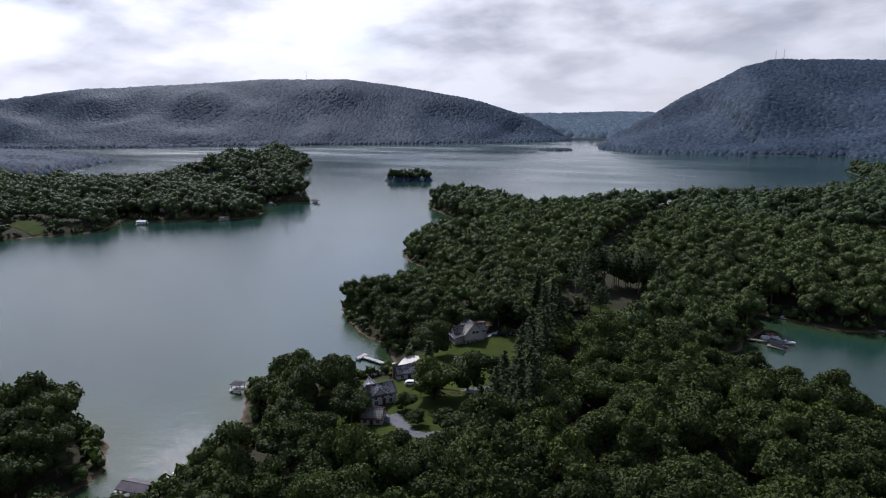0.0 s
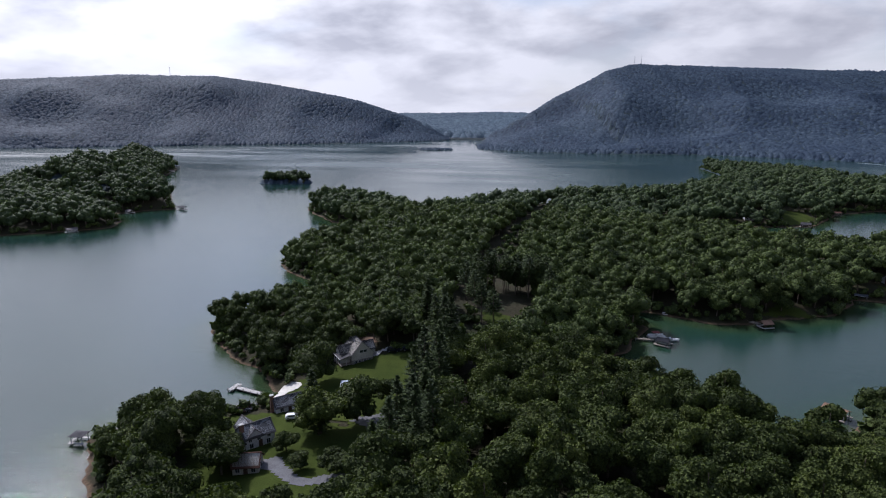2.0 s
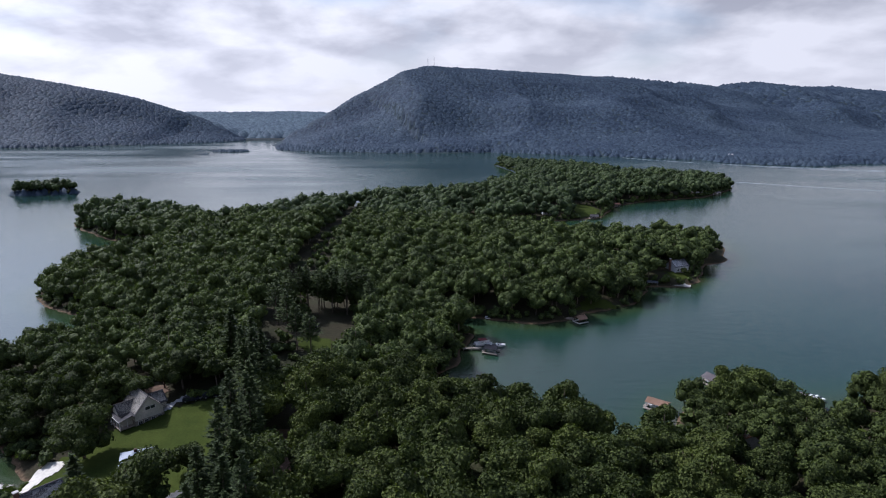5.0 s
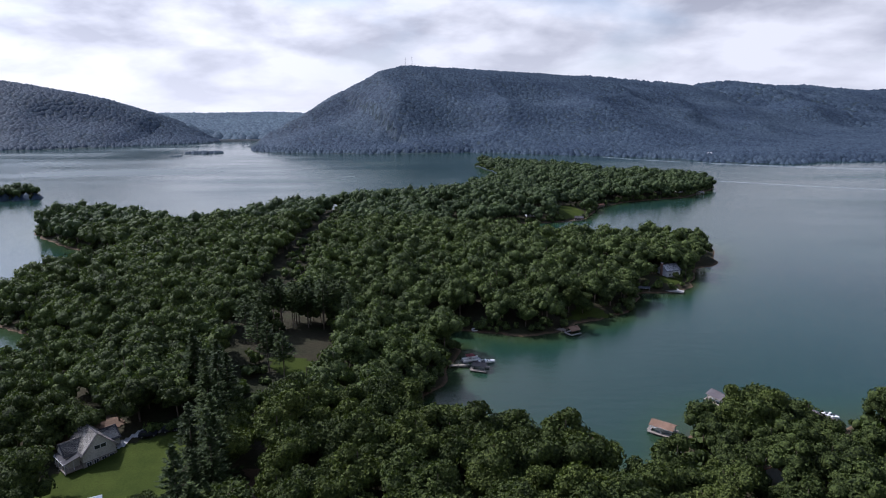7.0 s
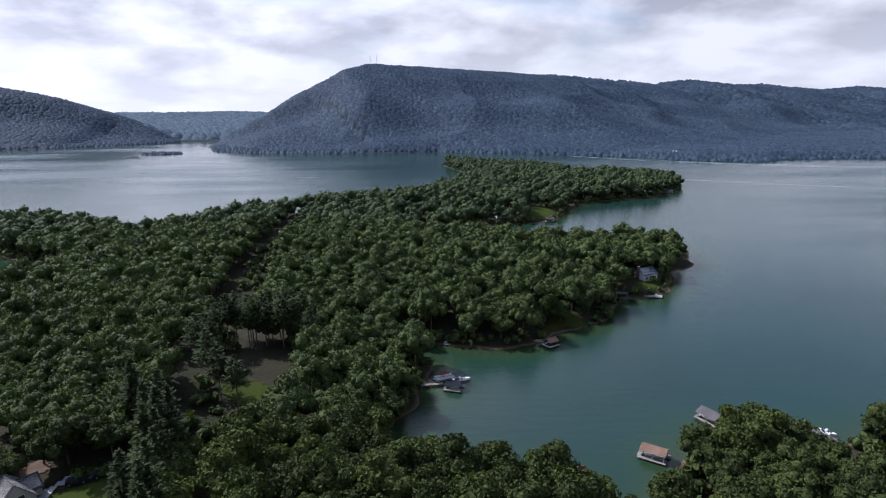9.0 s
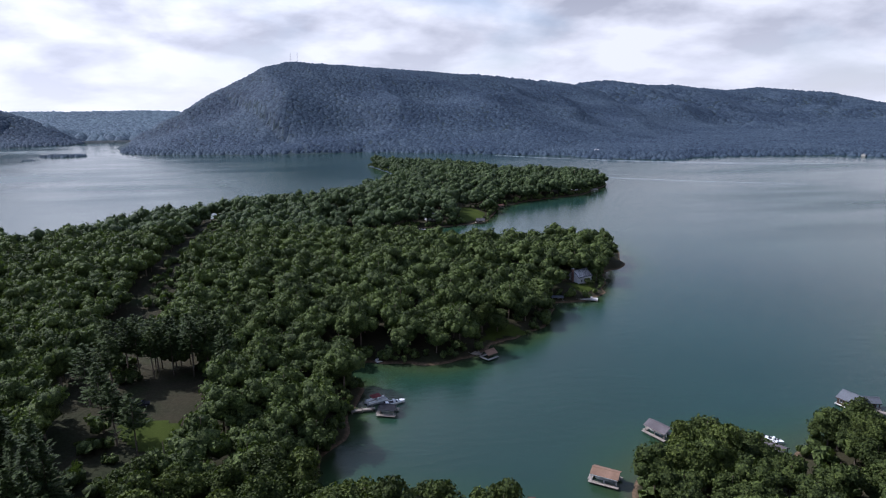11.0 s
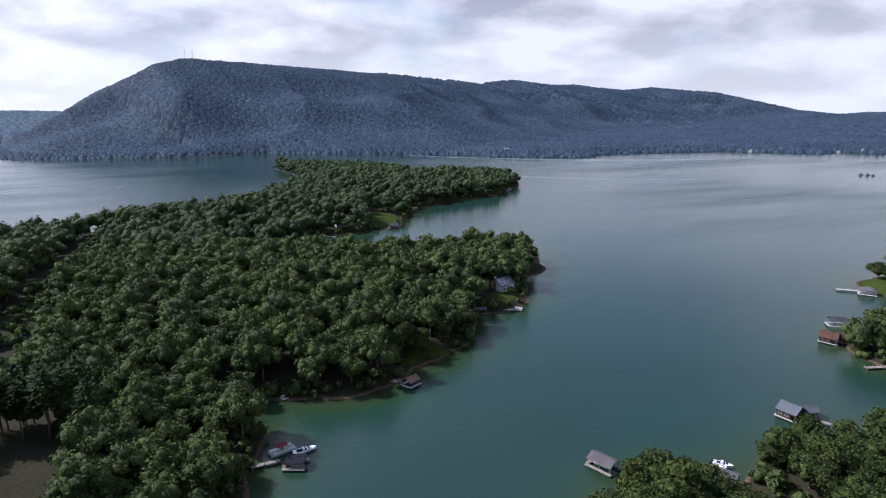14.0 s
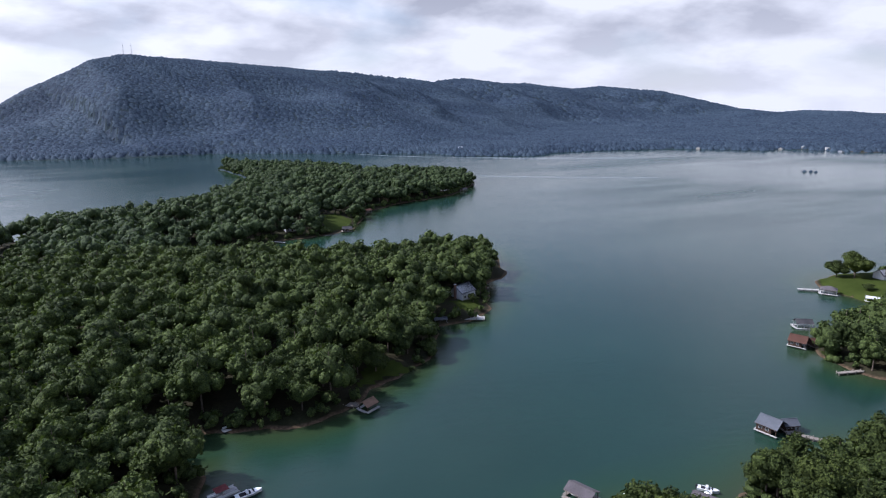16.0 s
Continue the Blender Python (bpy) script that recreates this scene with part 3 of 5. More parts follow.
seen_from = np.where(tx < -55, 0, np.where(tx < 0, 30, 44 + 0.42 * tx))      # nothing nearer than this comes into view
close = (ty > seen_from) & (tx > -182) & np.where(tx < 46, ty < 172, (tx < 170) & (ty < 205))
near_first = np.where(close, np.hypot(tx + 20, ty - 100), 1e9)
single = close & (near_first <= np.sort(near_first)[200])      # those that stand alone as things
middle = (~close) & (tx > -262) & (ty > seen_from) & (ty < 430)
size = np.where(((tx > 46) & (ty < 210)) | ((tx < -108) & (ty > 138) & (ty < 235)), 0.8, np.where(tx < -135, 1.1, 1.0))


def copse(name, where, templates, label, mats, lo, hi):
    """Many trees joined into one stretch of woods."""
    V, F, K, n = [], [], [], 0
    idx = np.nonzero(where)[0]
    kind = rng.integers(0, len(templates), len(idx))
    for k, (tv, tf, tk) in enumerate(templates):
        at = idx[kind == k]
        if not len(at):
            continue
        q, s = rng.uniform(0, 6.283, len(at)), rng.uniform(lo, hi, len(at)) * size[at]
        h = s * rng.uniform(0.9, 1.12, len(at))
        c, sn = np.cos(q)[:, None], np.sin(q)[:, None]
        X = (tv[None, :, 0] * c - tv[None, :, 1] * sn) * s[:, None] + tx[at][:, None]
        Y = (tv[None, :, 0] * sn + tv[None, :, 1] * c) * s[:, None] + ty[at][:, None]
        Z = tv[None, :, 2] * h[:, None] + tz[at][:, None]
        V.append(np.stack([X, Y, Z], 2).reshape(-1, 3))
        F.append((tf[None] + (n + len(tv) * np.arange(len(at)))[:, None, None]).reshape(-1, 3))
        K.append(np.tile(tk, len(at)))
        n += len(tv) * len(at)
    ob = new(name, mesh_of(name, np.concatenate(V), np.concatenate(F), mats, np.concatenate(K), True))
    return tagged(ob, label, "forest", kind="stuff")


def joined(crown, trunk):
    return (np.concatenate([crown[0], trunk[0]]), np.concatenate([crown[1], trunk[1] + len(crown[0])]),
            np.concatenate([np.zeros(len(crown[1]), int), np.ones(len(trunk[1]), int)]))


def woods_kinds(count, lobes, cards, card):
    return [joined(broad_crown(rng, rng.uniform(5.4, 7.0), rng.uniform(12, 15.5), lobes, cards, card, ICO), stem(rng, 14, 0.28, 0, 0)) for _ in range(count)]


copse("forest", close & ~single, woods_kinds(7, 18, 520, 0.42), "dense green broadleaf woods by the near shores", [M_NEAR_WOODS, M_BARK], 0.78, 1.15)
copse("forest", middle & (ty < 290), woods_kinds(8, 15, 270, 0.5), "dense green broadleaf forest on the peninsula", [M_WOODS, M_BARK], 0.78, 1.18)
copse("forest", middle & (ty >= 290), woods_kinds(7, 11, 120, 0.66), "green broadleaf forest across the peninsula", [M_WOODS, M_BARK], 0.78, 1.18)
copse("forest", ~close & ~middle, woods_kinds(6, 6, 50, 0.8), "green broadleaf woods on far shores and islands", [M_FAR_SHORE, M_BARK], 0.9, 1.25)

near_kinds = []
for k in range(7):
    R, H = rng.uniform(5.3, 6.9), rng.uniform(12.5, 16)
    near_kinds.append((mesh_of("crown", *broad_crown(rng, R, H, 20, 1150, 0.38, ICO), [M_LEAF], None, True),
                       mesh_of("trunk", *stem(rng, H, 0.32, 5, R * 0.5), [M_BARK])))


def tree(kind, x, y, z, scale, turn, tall=1.0, label="tall green broadleaf tree in full summer leaf", group="trees of the near woods"):
    root = new("tree")
    root.matrix_basis = pose(x, y, z, 0, 0, turn) @ Matrix.Diagonal((scale, scale, scale * tall, 1))
    for name, me in zip(("crown", "trunk"), kind):
        new(name, me).parent = root
    return tagged(root, label, "tree", group)


for x, y, z, k in zip(tx[single], ty[single], tz[single], size[single]):
    tree(near_kinds[rng.integers(0, 7)], x, y, z, k * rng.uniform(0.8, 1.15), rng.uniform(0, 360), rng.uniform(0.9, 1.12))

# undergrowth along banks and wood edges
sx, sy = np.meshgrid(np.arange(-900, 420, 3.0), np.arange(20, 1090, 3.0))
sx = (sx + rng.uniform(-1.3, 1.3, sx.shape)).ravel()
sy = (sy + rng.uniform(-1.3, 1.3, sy.shape)).ravel()
edge = np.full(sx.shape, -1e9)
for poly in LANDS:
    edge = np.maximum(edge, inside_by(poly, sx, sy))
mown = np.full(sx.shape, -1e9)
for poly in LAWNS + [POINT_BARE, PINE_GLADE]:
    mown = np.maximum(mown, inside_by(poly, sx, sy))
chance = rng.uniform(0, 1, sx.shape)
keep = (mown < -0.3) & (((edge > 0.5) & (edge < 6.0) & (chance < 0.72)) | ((lane_by(LANE, sx, sy) < 5) & (edge > 3) & (chance < 0.35) & (sy > 175))
                        | ((mown > -4.0) & (edge > 2) & (chance < 0.25)))
keep &= (sx > -260) & (sx < 320) | (chance < 0.42)
tx, ty = sx[keep], sy[keep]
tz, size = ground_z(tx, ty) - 0.3, np.ones(len(tx))


def shrub(rng):
    v, f = broad_crown(rng, 1.7, 3.6, 1, 10, 0.6, ICO)
    v[:, 2] -= 0.7
    return v, f, np.zeros(len(f), int)


copse("undergrowth", np.ones(len(tx), bool), [shrub(rng) for _ in range(6)], "green bushes along the banks and wood edges", [M_WOODS], 0.8, 2.0)

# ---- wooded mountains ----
def far_woods(name, X, Y, wide, label, mat=M_FAR_HAZE):
    ring = [(math.cos(q), math.sin(q), -0.25) for q in np.arange(6) * math.pi / 3]
    lump = np.array(ring + [(0, 0, 1.0)])
    F0 = np.array([(i, (i + 1) % 6, 6) for i in range(6)])
    Z = sheet_z(X, Y)
    ok = Z > -3
    Z = np.maximum(Z, 0.2)
    X, Y, Z = X[ok], Y[ok], Z[ok]
    s = wide * rng.uniform(0.7, 1.25, len(X))
    j = rng.uniform(0.88, 1.12, (len(X), len(lump), 1))
    up = s * np.where(Z < 6, 0.85, rng.uniform(0.28, 0.46, len(X)))      # taller edge trees along the water
    V = lump[None] * np.stack([s, s, up], 1)[:, None] * j + np.stack([X, Y, s * 0.06], 1)[:, None]
    V[:, :, 2] += np.maximum(sheet_z(V[:, :, 0], V[:, :, 1]), 0.2)
    F = (F0[None] + (len(lump) * np.arange(len(X)))[:, None, None]).reshape(-1, 3)
    return tagged(new(name, mesh_of(name, V.reshape(-1, 3), F, [mat], None, True)), label, "forest", kind="stuff")


def scatter(poly, x0, x1, y0, y1, step):
    X, Y = np.meshgrid(np.arange(x0, x1, step), np.arange(y0, y1, step))
    X = (X + rng.uniform(-0.5, 0.5, X.shape) * step).ravel()
    Y = (Y + rng.uniform(-0.5, 0.5, Y.shape) * step).ravel()
    k = inside_by(poly, X, Y) > -3
    return X[k], Y[k]


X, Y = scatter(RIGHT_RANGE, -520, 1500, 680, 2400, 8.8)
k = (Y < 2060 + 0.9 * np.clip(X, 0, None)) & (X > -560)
far_woods("mountain_forest", X[k], Y[k], 7.6, "wooded mountainside above the lake, green tinted haze blue")
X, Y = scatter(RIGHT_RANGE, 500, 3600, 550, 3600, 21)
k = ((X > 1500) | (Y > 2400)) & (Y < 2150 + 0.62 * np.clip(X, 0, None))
far_woods("mountain_forest", X[k], Y[k], 17, "far wooded ridge above the lake, green tinted haze blue")
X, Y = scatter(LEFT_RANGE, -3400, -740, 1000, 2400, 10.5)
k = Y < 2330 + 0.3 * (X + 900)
far_woods("mountain_forest", X[k], Y[k], 9.0, "long wooded ridge beyond the lake, green tinted haze blue")
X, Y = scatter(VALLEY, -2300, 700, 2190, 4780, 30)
far_woods("valley_forest", X, Y, 26, "low wooded country beyond the gap, pale haze-blue tint", M_VALLEY_HAZE)
X, Y = scatter(WEST_FAR, -2300, -1100, 250, 900, 12)
far_woods("shore_forest", X, Y, 9, "wooded far shore of the lake, green tinted haze blue")
for isle in ISLANDS:
    X, Y = scatter(ellipse(*isle), isle[0] - 40, isle[0] + 40, isle[1] - 40, isle[1] + 40, 6)
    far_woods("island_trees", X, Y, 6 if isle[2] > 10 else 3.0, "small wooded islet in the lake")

# ---- builders for buildings, docks and boats ----
M_SHINGLE = mottled("grey_shingles", (0.045, 0.044, 0.048), (0.085, 0.08, 0.083), 0.5, 0.9, 9, 0.03)
M_SLATE = mottled("slate_grey_metal", (0.08, 0.087, 0.10), (0.125, 0.133, 0.15), 0.3, 0.6, 9, 0.01)
M_MAUVE = mottled("weathered_grey_shingles", (0.085, 0.074, 0.078), (0.135, 0.12, 0.124), 0.4, 0.85, 9, 0.02)
M_BROWN_ROOF = mottled("red_brown_shingles", (0.07, 0.034, 0.024), (0.12, 0.06, 0.043), 0.5, 0.9, 9, 0.02)
M_TAN_ROOF = mottled("tan_shingles", (0.17, 0.105, 0.07), (0.26, 0.165, 0.115), 0.5, 0.9, 9, 0.02)
M_TERRACOTTA = mottled("orange_brown_shingles", (0.20, 0.09, 0.05), (0.29, 0.145, 0.085), 0.5, 0.9, 9, 0.02)
M_PALE_METAL = mottled("pale_metal_roof", (0.27, 0.31, 0.36), (0.38, 0.42, 0.47), 0.3, 0.4, 9, 0.01)
M_BEIGE = mottled("beige_siding", (0.42, 0.39, 0.34), (0.55, 0.52, 0.46), 0.4, 0.8)
M_GREY_SIDING = mottled("pale_grey_siding", (0.42, 0.43, 0.445), (0.55, 0.56, 0.575), 0.4, 0.8)
M_STONE = mottled("foundation_stone", (0.16, 0.14, 0.12), (0.30, 0.27, 0.24), 1.4, 0.9)
M_BRICK = mottled("chimney_brick", (0.13, 0.075, 0.06), (0.22, 0.13, 0.10), 2.0, 0.9)
M_DARK_WOOD = mottled("dark_stained_timber", (0.05, 0.032, 0.024), (0.10, 0.062, 0.046), 0.8, 0.8)
M_TIMBER = mottled("weathered_timber", (0.20, 0.17, 0.14), (0.33, 0.29, 0.25), 0.8, 0.85)
M_RED_DECK = mottled("red_stained_decking", (0.20, 0.07, 0.045), (0.30, 0.12, 0.08), 0.8, 0.8)
M_WHITE = mottled("white_paint", (0.55, 0.55, 0.55), (0.72, 0.72, 0.71), 0.6, 0.55)
M_PALE_DECK = mottled("pale_decking", (0.36, 0.34, 0.32), (0.50, 0.48, 0.45), 0.8, 0.8)
M_ASPHALT = mottled("driveway", (0.10, 0.10, 0.105), (0.155, 0.155, 0.16), 0.4, 0.95)
M_CONCRETE = mottled("concrete", (0.36, 0.35, 0.33), (0.50, 0.49, 0.46), 0.4, 0.9)
M_LIMESTONE = mottled("pale_limestone", (0.52, 0.49, 0.43), (0.70, 0.67, 0.60), 0.7, 0.85, 9, 0.05)
M_EARTH = mottled("bare_red_earth", (0.085, 0.055, 0.037), (0.15, 0.10, 0.068), 0.3, 0.95)
M_HULL = material("boat_gelcoat", 0.2)[0]
M_HULL.node_tree.nodes["Principled BSDF"].inputs["Base Color"].default_value = (0.78, 0.78, 0.77, 1)
M_NAVY = mottled("dark_canvas", (0.012, 0.013, 0.018), (0.022, 0.023, 0.03), 1.5, 0.9)
M_RUBY = mottled("dull_red_canvas", (0.15, 0.035, 0.035), (0.22, 0.06, 0.055), 1.5, 0.8)
M_STEEL = mottled("galvanised_steel", (0.28, 0.29, 0.30), (0.42, 0.43, 0.44), 1.0, 0.45, 8, 0.005, 0.8)
M_TYRE = mottled("tyre_rubber", (0.02, 0.02, 0.02), (0.035, 0.035, 0.035), 3.0, 0.9)
M_GLASS = material("window_glass", 0.08)[0]
M_GLASS.node_tree.nodes["Principled BSDF"].inputs["Base Color"].default_value = (0.03, 0.035, 0.04, 1)


def part(name, bm, mat, parent, label=""):
    me = bpy.data.meshes.new(name)
    bm.to_mesh(me)
    bm.free()
    me.materials.append(mat)
    ob = new(name, me)
    ob.parent = parent
    return tagged(ob, label)


def block(bm, x, y, z, sx, sy, sz, turn=0.0, bevel=0.0):
    """A box that stands on z, centred on x, y."""
    got = bmesh.ops.create_cube(bm, size=1, matrix=pose(x, y, z + sz / 2, 0, 0, turn) @ Matrix.Diagonal((sx, sy, sz, 1)))
    if bevel:
        edges = list({e for v in got["verts"] for e in v.link_edges})
        bmesh.ops.bevel(bm, geom=edges, offset=bevel, segments=1, affect="EDGES")
    return bm


def box(*a, **k):
    return block(bmesh.new(), *a, **k)


def slab(points, thick):
    """A board over the given corners, thickened downwards."""
    bm = bmesh.new()
    top = [bm.verts.new(p) for p in points]
    low = [bm.verts.new((p[0], p[1], p[2] - thick)) for p in points]
    n = len(points)
    bm.faces.new(top), bm.faces.new(low[::-1])
    for i in range(n):
        j = (i + 1) % n
        bm.faces.new((top[i], low[i], low[j], top[j]))
    bmesh.ops.recalc_face_normals(bm, faces=bm.faces)
    return bm


def thing(name, x, y, z, turn, label, category, group="", size=1.0):
    root = new(name)
    root.matrix_basis = pose(x, y, z, 0, 0, turn) @ Matrix.Scale(size, 4)
    return tagged(root, label, category, group)


def gable(root, cx, cy, lx, ly, eave, ridge, mat, over=0.45, along="x", thick=0.16):
    """Two roof slopes, with the ridge along x or y, and a ridge cap."""
    def p(u, v, z):
        return (cx + u, cy + v, z) if along == "x" else (cx + v, cy + u, z)
    hu, hv = (lx / 2, ly / 2) if along == "x" else (ly / 2, lx / 2)
    drop = over * (ridge - eave) / hv
    for s in (-1, 1):
        part("roof", slab([p(-hu - over, s * (hv + over), eave - drop), p(hu + over, s * (hv + over), eave - drop), p(hu + over, 0, ridge), p(-hu - over, 0, ridge)], thick), mat, root)
    a, b = p(0, 0, ridge - 0.05)[:2]
    part("ridge_cap", box(a, b, ridge - 0.08, *((2 * hu + 2 * over + 0.04, 0.3) if along == "x" else (0.3, 2 * hu + 2 * over + 0.04)), 0.12), mat, root)


def hip(root, cx, cy, lx, ly, eave, top, mat, over=0.4):
    hx, hy = lx / 2 + over, ly / 2 + over
    r = max(hx - hy, 0.25)
    a, b, c, d = (cx - hx, cy - hy, eave), (cx + hx, cy - hy, eave), (cx + hx, cy + hy, eave), (cx - hx, cy + hy, eave)
    e, f = (cx - r, cy, top), (cx + r, cy, top)
    for q in ((a, b, f, e), (c, d, e, f), (b, c, f), (d, a, e)):
        part("roof", slab(list(q), 0.14), mat, root)


def gable_wall(cx, cy, lx, ly, base, eave, ridge, along="x"):
    """A block of walls whose two ends rise to the ridge."""
    bm = bmesh.new()
    hx, hy = lx / 2, ly / 2
    if along == "x":
        prof = [(-hy, base), (hy, base), (hy, eave), (0, ridge), (-hy, eave)]
        rings = [[bm.verts.new((cx + s * hx, cy + v, z)) for v, z in prof] for s in (-1, 1)]
    else:
        prof = [(-hx, base), (hx, base), (hx, eave), (0, ridge), (-hx, eave)]
        rings = [[bm.verts.new((cx + v, cy + s * hy, z)) for v, z in prof] for s in (-1, 1)]
    bm.faces.new(rings[0]), bm.faces.new(rings[1][::-1])
    for i in range(5):
        j = (i + 1) % 5
        bm.faces.new((rings[0][i], rings[0][j], rings[1][j], rings[1][i]))
    bmesh.ops.recalc_face_normals(bm, faces=bm.faces)
    return bm


def window(root, x, y, z, w, h, side):
    """A framed pane on a wall that faces -y ('f'), +y ('b'), -x ('l') or +x ('r')."""
    sx, sy = (w, 0.14) if side in "fb" else (0.14, w)
    fr = part("window", box(x, y, z, sx + (0.16 if side in "fb" else 0), sy + (0.16 if side in "lr" else 0), h + 0.16), M_WHITE, root)
    k = {"f": (0, -0.05), "b": (0, 0.05), "l": (-0.05, 0), "r": (0.05, 0)}[side]
    for u in (-0.25, 0.25):
        q = (u * w, 0) if side in "fb" else (0, u * w)
        part("pane", box(x + k[0] + q[0], y + k[1] + q[1], z + 0.08, *((w * 0.44, 0.1) if side in "fb" else (0.1, w * 0.44)), h), M_GLASS, fr, "dark window pane")


def door(root, x, y, z, side, mat):
    sx, sy = (1.0, 0.12) if side in "fb" else (0.12, 1.0)
    d = part("door", box(x, y, z, sx, sy, 2.05), mat, root)
    part("door_handle", box(x + (0.36 if side in "fb" else 0.08), y + (0.36 if side in "lr" else -0.08), z + 1.0, 0.08, 0.08, 0.14), M_STEEL, d)


def chimney(root, x, y, z, h):
    c = part("chimney", box(x, y, z, 1.0, 0.9, h, bevel=0.03), M_BRICK, root, "brown brick chimney")
    part("chimney_cap", box(x, y, z + h, 1.16, 1.06, 0.16), M_CONCRETE, c)


def post_row(root, pts, z, h, mat, t=0.18):
    for x, y in pts:
        part("post", box(x, y, z, t, t, h), mat, root)


def gz(x, y):
    return float(ground_z(np.array([x]), np.array([y]))[0])


# ---- the house on the north lawn ----
def gabled_house(x, y, turn):
    h = thing("house", x, y, gz(x, y) - 0.5, turn, "beige two-storey lake house with steep grey gables", "house", "", 0.8)
    part("foundation", box(0, 5.5, -0.8, 9.6, 11.4, 2.9), M_STONE, h)
    part("wall", gable_wall(0, 5.5, 9.4, 11.2, 2.1, 4.8, 9.9, "y"), M_BEIGE, h)
    gable(h, 0, 5.5, 9.4, 11.2, 4.8, 9.9, M_SHINGLE, 0.5, "y")
    part("wall", gable_wall(-0.5, 6.6, 15.4, 6.4, 2.1, 4.7, 7.4, "x"), M_BEIGE, h)
    gable(h, -0.5, 6.6, 15.4, 6.4, 4.7, 7.4, M_SHINGLE, 0.45, "x")
    part("wall", box(-6.3, 5.8, -0.6, 3.6, 6.8, 4.2), M_BEIGE, h)
    part("porch_roof", slab([(-9.6, 0.6, 3.3), (-4.4, 0.6, 4.5), (-4.4, 9.4, 4.5), (-9.6, 9.4, 3.3)], 0.18), M_SHINGLE, h)
    part("porch_floor", box(-7.0, 4.9, 0.4, 5.2, 9.0, 0.25), M_TIMBER, h)
    post_row(h, [(-9.3, 1.0), (-9.3, 3.7), (-9.3, 6.4), (-9.3, 9.0), (-6.9, 1.0)], -0.6, 4.0, M_WHITE)
    part("fascia", box(-9.62, 5.0, 3.05, 0.1, 8.8, 0.26), M_WHITE, h)
    window(h, 0.4, -0.12, 4.9, 3.4, 1.1, "f")
    for u in (-3.2, -1.2, 1.0, 3.2):
        window(h, u, -0.22, 0.2, 1.3, 1.5, "f")
    for v in (2.4, 8.8):
        window(h, 4.74, v, 3.0, 1.2, 1.4, "r")
    door(h, 4.86, 0.9, 0.2, "r", M_DARK_WOOD)
    part("step", box(5.4, 0.9, -0.3, 1.1, 1.4, 0.45), M_CONCRETE, h)
    return h


gabled_house(-96.2, 149.6, 49)


# ---- the house on the south lawn ----
def chimney_house(x, y, turn):
    h = thing("house", x, y, gz(x, y) - 0.4, turn, "pale grey clapboard house with dark roof and brick chimney", "house")
    part("foundation", box(0, 3.2, -0.8, 7.9, 6.7, 1.2), M_STONE, h)
    part("wall", gable_wall(0, 3.2, 7.6, 6.4, 0.4, 3.7, 6.0, "x"), M_GREY_SIDING, h)
    gable(h, 0, 3.2, 7.6, 6.4, 3.7, 6.0, M_SHINGLE, 0.35, "x")
    part("wall", gable_wall(-1.2, 4.6, 4.4, 9.0, 0.4, 3.6, 5.8, "y"), M_GREY_SIDING, h)
    gable(h, -1.2, 4.6, 4.4, 9.0, 3.6, 5.8, M_SHINGLE, 0.35, "y")
    part("wall", box(-6.4, 3.0, 0, 4.6, 5.2, 2.5), M_GREY_SIDING, h)
    part("porch_roof", slab([(-9.4, -0.4, 2.5), (-3.6, -0.4, 2.6), (-3.6, 3.2, 3.6), (-9.4, 3.2, 3.4)], 0.15), M_SHINGLE, h)
    part("porch_roof", slab([(-9.4, 6.4, 2.5), (-3.6, 6.4, 2.6), (-3.6, 3.2, 3.6), (-9.4, 3.2, 3.4)], 0.15), M_SHINGLE, h)
    post_row(h, [(-9.1, 0), (-6.6, 0), (-4.2, 0), (-9.1, 6)], -0.3, 2.8, M_WHITE)
    for u in (-2.6, -0.4, 2.2):
        window(h, u, -0.02, 2.5, 0.9, 0.9, "f")
    for u in (-2.4, 2.0):
        window(h, u, -0.02, 0.8, 1.0, 1.2, "f")
    door(h, 0.0, -0.04, 0.4, "f", M_DARK_WOOD)
    window(h, 3.82, 2.2, 2.3, 0.9, 1.0, "r"), window(h, 3.82, 4.4, 2.3, 0.9, 1.0, "r")
    window(h, -8.72, 2.4, 0.8, 1.6, 1.2, "l")
    chimney(h, -3.9, 2.0, 0, 6.9)
    return h


chimney_house(-95.2, 92.8, 58)


def cottage(x, y, turn, lx, ly, wall_h, rise, wall_m, roof_m, label, stack=False, base=None, name="cottage"):
    h = thing(name, x, y, gz(x, y) - 0.3 if base is None else base, turn, label, "house")
    part("foundation", box(0, 0, -0.9, lx + 0.2, ly + 0.2, 1.3), M_STONE, h)
    part("wall", gable_wall(0, 0, lx, ly, 0.4, wall_h, wall_h + rise, "x"), wall_m, h)
    gable(h, 0, 0, lx, ly, wall_h, wall_h + rise, roof_m, 0.4, "x")
    for u in (-0.3, 0.3):
        window(h, u * lx, -ly / 2 - 0.02, 1.0, 1.0, 1.1, "f"), window(h, u * lx, ly / 2 + 0.02, 1.0, 1.0, 1.1, "b")
    door(h, 0, -ly / 2 - 0.04, 0.4, "f", M_DARK_WOOD)
    window(h, lx / 2 + 0.02, 0, 1.0, 1.0, 1.1, "r")
    if stack:
        chimney(h, -lx / 2 - 0.4, 0, -0.3, wall_h + rise + 1.2)
    return h


cottage(-103.2, 115.8, 52, 8.0, 5.4, 2.6, 1.9, M_GREY_SIDING, M_SHINGLE, "small grey cottage with stone chimney above the pier", True)
cottage(-116.0, 112.0, 40, 4.2, 3.4, 2.1, 0.7, M_DARK_WOOD, M_MAUVE, "small dark shed with pale roof at the water", False, 0.7, "shed")
